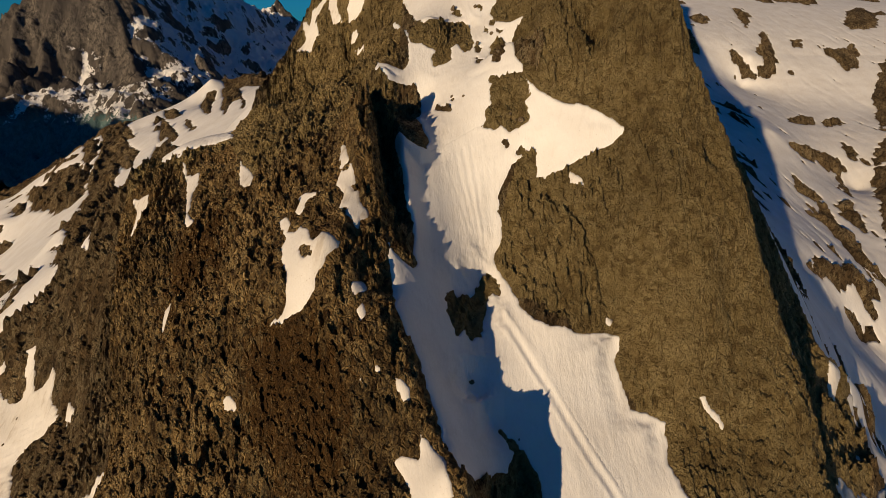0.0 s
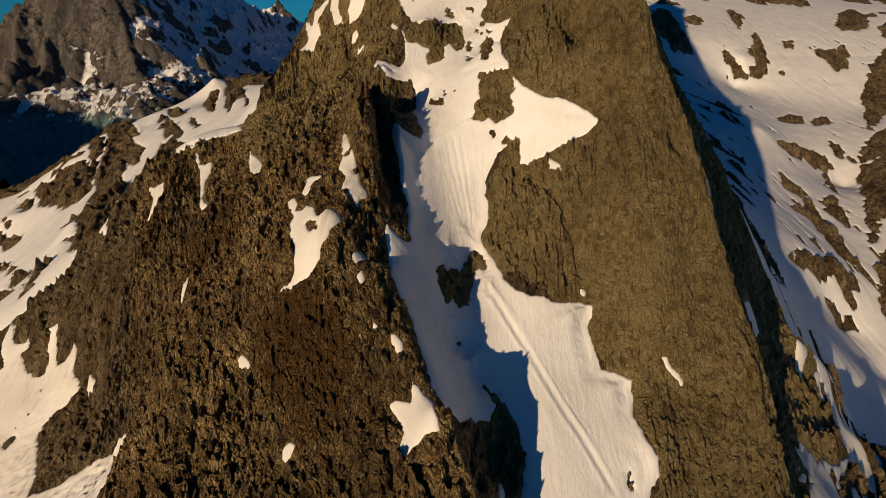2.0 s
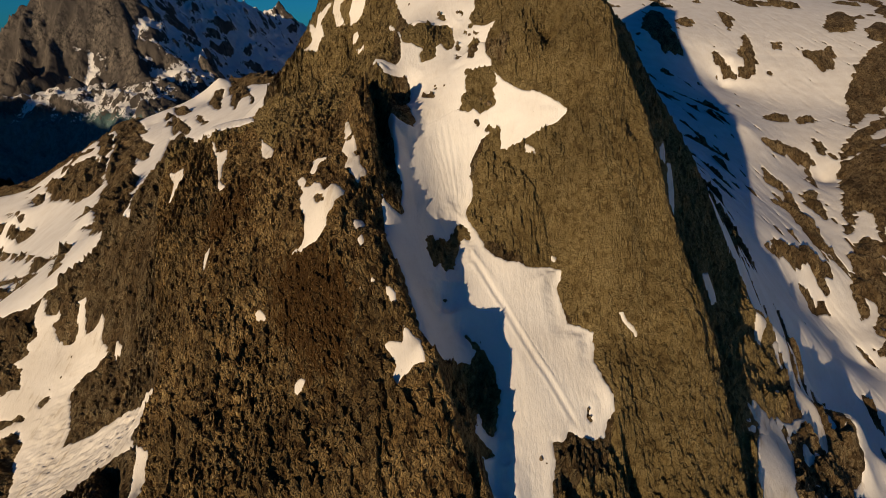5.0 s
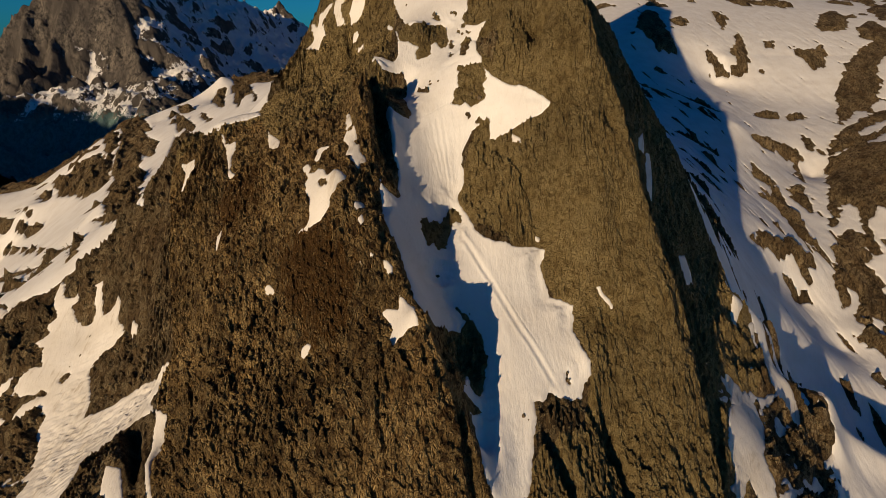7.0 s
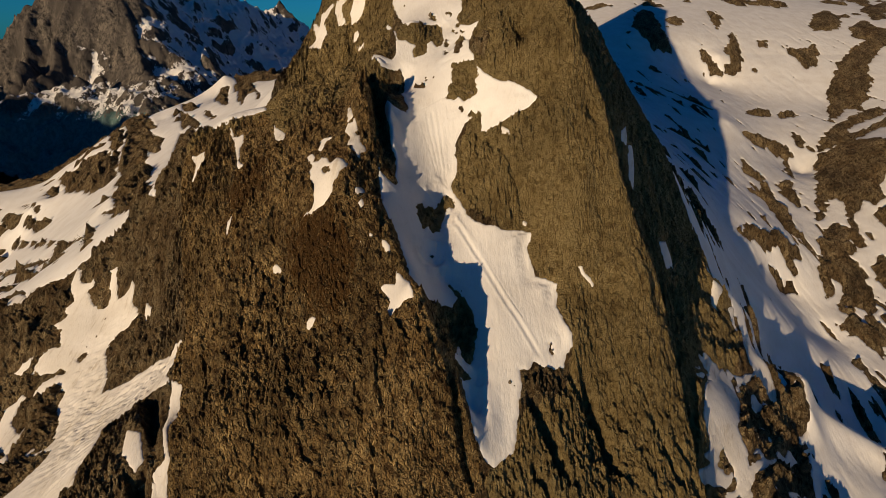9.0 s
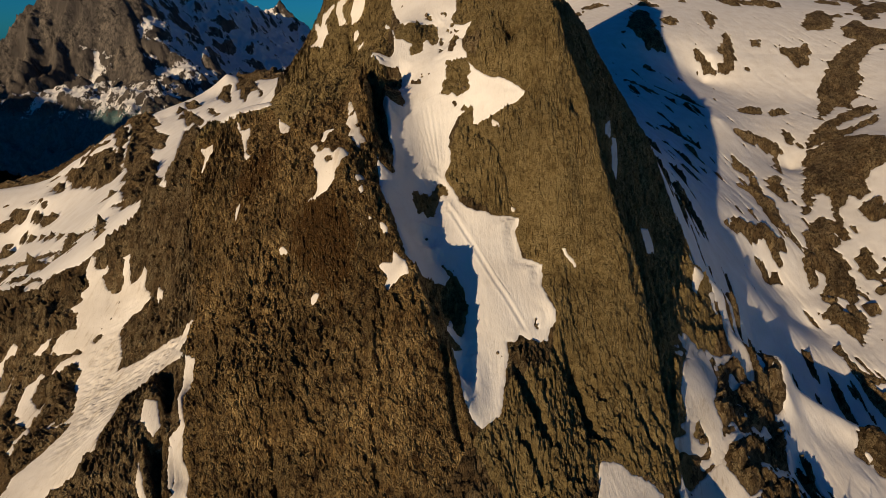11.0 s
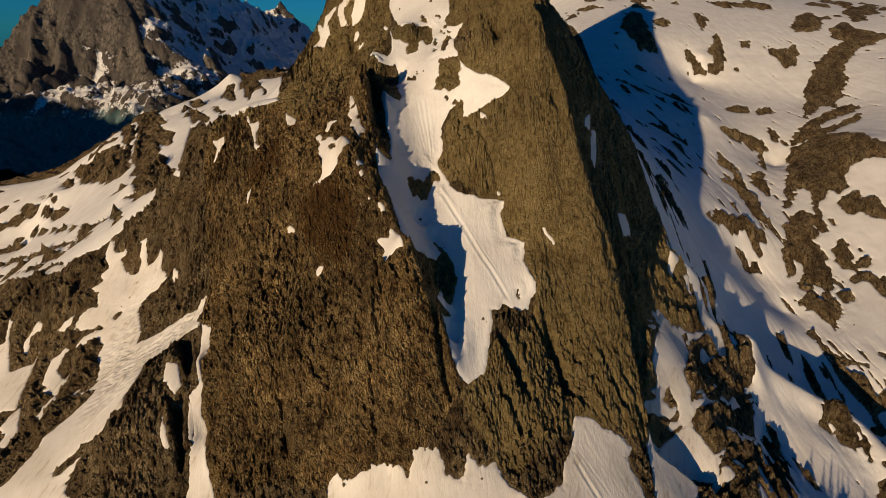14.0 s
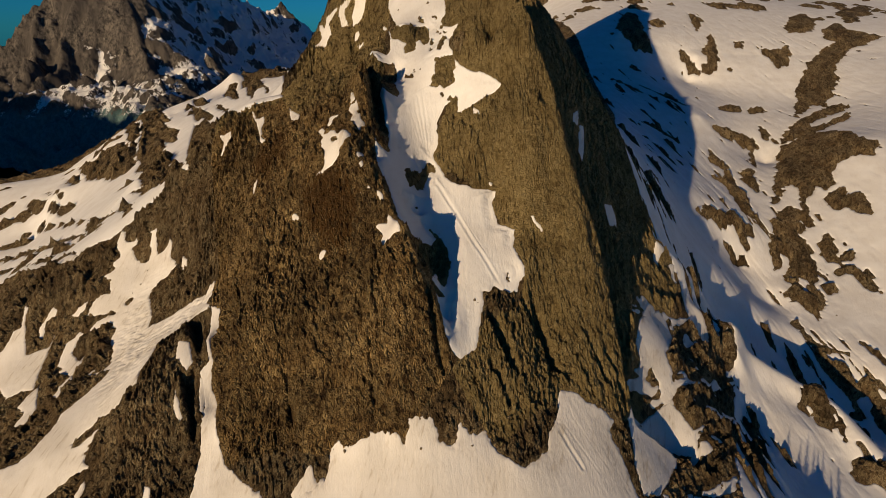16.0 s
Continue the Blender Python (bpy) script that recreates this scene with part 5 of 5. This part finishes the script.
# ---- the snow, each field and patch a sheet of its own ----
CLEAN = ("basin", "shelf", "ridge line", "upper", "couloir")
for name, label, at, d, k in FIELDS:
    cover_snow = snow if any(word in label for word in CLEAN) else dirty_snow
    z = np.full_like(H, -1e4)
    z[at] = H[at] + np.where(d < 0, np.maximum(2.5 * d, -4.0), np.minimum(0.35 * d, 0.1 + 0.3 * k)) + 0.35 * k * smooth(0, 10, d) + FILL[at] * smooth(0, 5, d)
    mask = np.zeros(H.shape, bool)
    mask[at] = d > -1.6
    mask[0] = mask[-1] = False
    mask[:, 0] = mask[:, -1] = False
    box = np.zeros(H.shape, bool)
    box[at] = True
    r, c = cells_where(mask)
    keep = box[r, c] & box[r + 1, c + 1]
    if keep.sum() < 4:
        continue
    r, c = r[keep], c[keep]
    scored = np.zeros(len(r), int)
    for n, groove in enumerate(GROOVES, 1):
        if groove[4] < 0.75:
            continue
        near = stroke_distance((*groove[:4], 0), CX[r, c], CY[r, c]) < 2.0 * groove[4] + 0.3
        scored[near & (scored == 0)] = n
    tall = np.ptp(CY[r, c])
    if name == "snowfield" and tall > 300:
        base = tagged(new(name), label, "snow", "snow on the mountain")
        for part_name, low, high in (("lower_snow", -9e9, 250), ("middle_snow", 250, 520), ("upper_snow", 520, 800), ("far_snow", 800, 9e9)):
            chosen = (CY[r, c] >= low) & (CY[r, c] < high)
            if chosen.sum() > 3:
                new(part_name, sheet(part_name, z, (r[chosen], c[chosen]), [cover_snow])).parent = base
        continue
    if name == "snowfield" and scored.max() == 0:
        base = tagged(new(name), label, "snow", "snow on the mountain")
        middle = np.median(CY[r, c])
        for part_name, chosen in (("upper_snow", CY[r, c] > middle), ("lower_snow", CY[r, c] <= middle)):
            new(part_name, sheet(part_name, z, (r[chosen], c[chosen]), [cover_snow])).parent = base
        continue
    if name == "snow_patch":
        tagged(new(name, sheet(name, z, (r, c), [cover_snow])), label, "snow", "snow on the mountain")
        continue
    base = tagged(new(name), label, "snow", "snow on the mountain")
    for n in np.unique(scored):
        piece = new("slide_groove" if n else "snow_cover", sheet("snow", z, (r[scored == n], c[scored == n]), [cover_snow]))
        piece.parent = base


# ---- far mountains ----
def mountain(name, label, area, cell, spines, steep, rough, parts):
    """A far massif: the highest of its spines (x, y, z to x, y, z), each falling away on both sides."""
    x0, x1, y0, y1 = area
    xs, ys = np.arange(x0, x1, cell), np.arange(y0, y1, cell)
    gx, gy = [a.astype(np.float32) for a in np.meshgrid(xs, ys)]
    wx = gx + 90 * gnoise(gx / 330, gy / 330, 71) + 35 * gnoise(gx / 120, gy / 120, 72)
    wy = gy + 90 * gnoise(gx / 330, gy / 330, 73) + 35 * gnoise(gx / 120, gy / 120, 74)
    top = np.full(gx.shape, -2000.0, np.float32)
    lying = np.zeros_like(top)
    for ax, ay, az, bx, by, bz, *own in spines:
        ex, ey = bx - ax, by - ay
        fall, share = own or (steep, 0.0)
        run = math.hypot(ex, ey)
        far_along = ((wx - ax) * ex + (wy - ay) * ey) / run
        t = np.clip(far_along / run, 0, 1)
        d = np.abs((wx - ax) * ey - (wy - ay) * ex) / run
        past = np.maximum(np.maximum(-far_along, far_along - run), 0)
        flank = az + t * (bz - az) - np.hypot(fall * d, max(fall, 1.6) * past) + 0.00012 * np.minimum(d, 900) ** 2
        lying = np.where(flank > top, share, lying)
        top = np.maximum(top, flank)
    z = top + rough * (60 * fractal(gx / 260, gy / 260, 5, 75, True) + 55 * fractal(gx / 80, gy / 80, 4, 76, True) + 30 * fractal(gx / 38, gy / 38, 3, 77, True))
    # snow stays where the ground is gentle or hollow
    sy, sx = np.gradient(z, cell)
    hollow = (blurred(z, 6) - z) / (cell * 3)
    lying = blurred(lying, 6) + 0.52 - 0.55 * np.hypot(blurred(sx, 1), blurred(sy, 1)) + 0.3 * hollow + 0.36 * fractal(gx / 55, gy / 55, 4, 78)
    base = tagged(new(name), label, "mountain")
    for part_name, y_from, y_to, m in parts:
        r0, r1 = np.searchsorted(ys, [y_from, y_to])
        r1 = min(r1 + 1, len(ys))
        sx, sy, sz = gx[r0:r1], gy[r0:r1], z[r0:r1]
        ny, nx = sx.shape
        i = (np.arange(ny - 1)[:, None] * nx + np.arange(nx - 1)).ravel()
        corners = np.stack([i, i + 1, i + nx + 1, i + nx], 1).astype(np.int32)
        mesh = bpy.data.meshes.new(part_name)
        mesh.vertices.add(nx * ny)
        mesh.vertices.foreach_set("co", np.stack([sx, sy, sz], -1).ravel())
        mesh.loops.add(corners.size)
        mesh.loops.foreach_set("vertex_index", corners.ravel())
        mesh.polygons.add(len(corners))
        mesh.polygons.foreach_set("loop_start", np.arange(0, corners.size, 4, dtype=np.int32))
        mesh.polygons.foreach_set("use_smooth", np.ones(len(corners), bool))
        mesh.update(calc_edges=True)
        mesh.materials.append(m)
        mesh.attributes.new("lying", "FLOAT", "POINT").data.foreach_set("value", lying[r0:r1].ravel().astype(np.float32))
        new(part_name, mesh).parent = base
    return base


# nodes of the massif, then its spines as (node, node, fall to each side, snow share)
MASSIF = dict(S=(-1392, 2300, 431), L1=(-1563, 2200, 293), L2=(-1662, 2100, 145), L3=(-1775, 2000, 12), R1=(-1228, 2800, 375), R2=(-1146, 3073, 347),
              R3=(-1092, 3254, 310), R4=(-1049, 3398, 253), R5=(-1010, 3529, 327), R6=(-985, 3613, 279), R7=(-936, 3775, 215), R8=(-880, 3950, 66),
              F1=(-1454, 2080, 127), F2=(-1461, 1930, -11), F3=(-1569, 2030, 109), G1=(-1207, 2120, 183), G2=(-1100, 1980, 54), G3=(-921, 1900, -22),
              B0=(-1655, 1850, -72), B1=(-1428, 1850, -27), B2=(-1248, 1890, 12), B3=(-1015, 1890, -6), M1=(-1120, 2600, 195), M2=(-938, 2250, 65))
SPINES = [("S", "L1", 1.6, -0.02), ("L1", "L2", 1.6, -0.02), ("L2", "L3", 1.4, -0.1), ("S", "R1", 0.95, 0.55), ("R1", "R2", 0.85, 0.7), ("R2", "R3", 0.85, 0.7),
          ("R3", "R4", 0.85, 0.7), ("R4", "R5", 0.9, 0.7), ("R5", "R6", 0.9, 0.7), ("R6", "R7", 0.85, 0.7), ("R7", "R8", 0.85, 0.6), ("S", "F1", 1.6, -0.02),
          ("F1", "F2", 1.5, -0.15), ("L1", "F3", 1.6, -0.02), ("S", "G1", 1.4, -0.02), ("G1", "G2", 1.3, -0.1), ("G2", "G3", 1.1, 0.2), ("R1", "M1", 1.1, 0.25),
          ("M1", "M2", 1.1, 0.3), ("B0", "B1", 0.9, 0.4), ("B1", "B2", 0.9, 0.45), ("B2", "B3", 0.9, 0.4), ("B3", "G3", 0.9, 0.3)]
mountain("mountain", "far rocky massif with blue-shaded snow gullies above haze-tinted forest", (-2400, -550, 1600, 4050), 7,
         [(*MASSIF[a], *MASSIF[b], fall, share) for a, b, fall, share in SPINES], 0, 0.8, [("front_spur", 1500, 2200, massif_rock), ("main_ridge", 2200, 4400, massif_rock)])
mountain("mountain", "brown crag with snow streaks rising behind the ridge", (-620, 200, 1250, 1900), 6,
         [(-230, 1500, 430, -150, 1520, 500), (-230, 1500, 430, -330, 1490, 225), (-230, 1500, 430, -250, 1400, 240), (-150, 1520, 500, 60, 1540, 330)],
         2.3, 0.45, [("crag_foot", 1250, 1400, far_range), ("crag_top", 1400, 1900, far_range)])
mountain("mountain", "long dark ridge that keeps the low sun off the valley", (-4400, -2000, -900, 1600), 25,
         [(-3700, 1200, 400, -2500, -100, 360), (-2500, -100, 360, -2000, -600, 360)],
         0.9, 1.0, [("south_end", -900, 300, far_range), ("north_end", 300, 1600, far_range)])


# ---- loose stones, conifers and scrub ----
def ground_at(x, y, z=None):
    """The height of the land's grid at a place."""
    z = rock_z if z is None else z
    c = int(np.clip(np.searchsorted(XS, x) - 1, 0, len(XS) - 2))
    r = int(np.clip(np.searchsorted(YS, y) - 1, 0, len(YS) - 2))
    u, v = (x - XS[c]) / (XS[c + 1] - XS[c]), (y - YS[r]) / (YS[r + 1] - YS[r])
    return float((z[r, c] * (1 - u) + z[r, c + 1] * u) * (1 - v) + (z[r + 1, c] * (1 - u) + z[r + 1, c + 1] * u) * v)


def stone_mesh(seed):
    """A broken block: a faceted lump with a few sheared sides."""
    rng = random.Random(seed)
    bm = bmesh.new()
    bmesh.ops.create_icosphere(bm, subdivisions=2, radius=1.0)
    cuts = [Vector((rng.uniform(-1, 1), rng.uniform(-1, 1), rng.uniform(-0.6, 1))).normalized() for _ in range(7)]
    for v in bm.verts:
        for cut in cuts:
            over = v.co.dot(cut) - 0.62
            if over > 0:
                v.co -= cut * over
        v.co += 0.10 * noise.noise_vector(v.co * 2.1 + Vector((seed, 0, 0)))
        v.co.z *= 0.8
    mesh = bpy.data.meshes.new("stone")
    bm.to_mesh(mesh)
    bm.free()
    mesh.materials.append(stone)
    return mesh


stone_meshes = [stone_mesh(k) for k in range(5)]
for k, (x, y, size) in enumerate(STONES):
    ob = tagged(new("stone", stone_meshes[k % 5]), "angular brown stone lying on the snow", "stone", "stones on the snow")
    ob.matrix_world = pose(x, y, ground_at(x, y) + 0.55 * size, 12 * (k % 3), 9 * (k % 4), 47 * k) @ Matrix.Diagonal((0.62 * size, 0.5 * size, 0.75 * size, 1))


def conifer(height, seed):
    """A mountain spruce: a tapered trunk and drooping whorls of needle sprays."""
    rng = random.Random(seed)
    base = tagged(new("conifer"), "slim dark green conifer on a snowy knoll", "tree", "conifers on the knoll")
    trunk = bmesh.new()
    bmesh.ops.create_cone(trunk, segments=8, radius1=0.017 * height, radius2=0.003 * height, depth=height, cap_ends=True,
                          matrix=Matrix.Translation((0, 0, height / 2)))
    crown = bmesh.new()
    level = 0.10 * height
    while level < height * 0.98:
        reach = 0.17 * height * (1 - level / height) ** 0.8 + 0.12
        for b in range(7):
            a = rng.uniform(0, 2 * math.pi)
            r = reach * rng.uniform(0.65, 1.15)
            along, side = Vector((math.cos(a), math.sin(a), -0.35)), Vector((-math.sin(a), math.cos(a), 0))
            start = Vector((0, 0, level))
            for f, w in ((0.25, 0.16), (0.5, 0.2), (0.75, 0.15)):
                for s in (-1, 1):
                    root = start + along * (r * f)
                    tip = root + along * (r * 0.28) + side * (s * r * w * 1.6) + Vector((0, 0, rng.uniform(-0.12, 0.02) * r))
                    crown.faces.new([crown.verts.new(p) for p in (root - side * 0.03, tip, root + along * (r * 0.3) + Vector((0, 0, 0.06 * r)))])
        level += 0.035 * height
    for part_name, bm, m in (("trunk", trunk, bark), ("crown", crown, needles)):
        mesh = bpy.data.meshes.new(part_name)
        bm.to_mesh(mesh)
        bm.free()
        mesh.materials.append(m)
        new(part_name, mesh).parent = base
    return base


pair = [conifer(12.0, 3), conifer(9.0, 4)]
STAND = [(172, 46), (178, 44), (184, 47), (188, 43), (193, 46), (197, 44), (203, 47), (208, 42), (181, 36), (190, 34)]
for k, (x, y) in enumerate(STAND):
    spot = pose(x, y, ground_at(x, y) - 0.3, 0, 0, 60 * k)
    if k < 2:
        pair[k].matrix_world = spot
    else:
        copy_thing(pair[k % 2], spot)

# Knee-high scrub along the rock bands of the western shelf, too many to count
rng = np.random.RandomState(12)
verts, faces = [], []
for s in WEST_ROCKS[8:15]:
    for k in range(22):
        t = rng.uniform()
        x, y = s[0] + t * (s[2] - s[0]) + rng.normal(0, 2.5), s[1] + t * (s[3] - s[1]) + rng.normal(0, 2.5)
        z, size = ground_at(x, y), rng.uniform(0.7, 1.9)
        for leaf in range(16):
            a, h = rng.uniform(0, 6.28), rng.uniform(0.1, 1.0)
            r = size * (1.05 - h) * rng.uniform(0.3, 0.9)
            p = np.array([x + r * np.cos(a), y + r * np.sin(a), z + h * size * 1.4])
            q = rng.normal(0, 0.22 * size, (2, 3))
            verts += [p, p + q[0], p + q[1]]
            faces.append((len(verts) - 3, len(verts) - 2, len(verts) - 1))
scrub_mesh = bpy.data.meshes.new("scrub")
scrub_mesh.from_pydata([tuple(v) for v in verts], [], faces)
scrub_mesh.materials.append(scrub_leaf)
tagged(new("scrub", scrub_mesh), "low dark scrub along the rock bands", "scrub", kind="stuff")
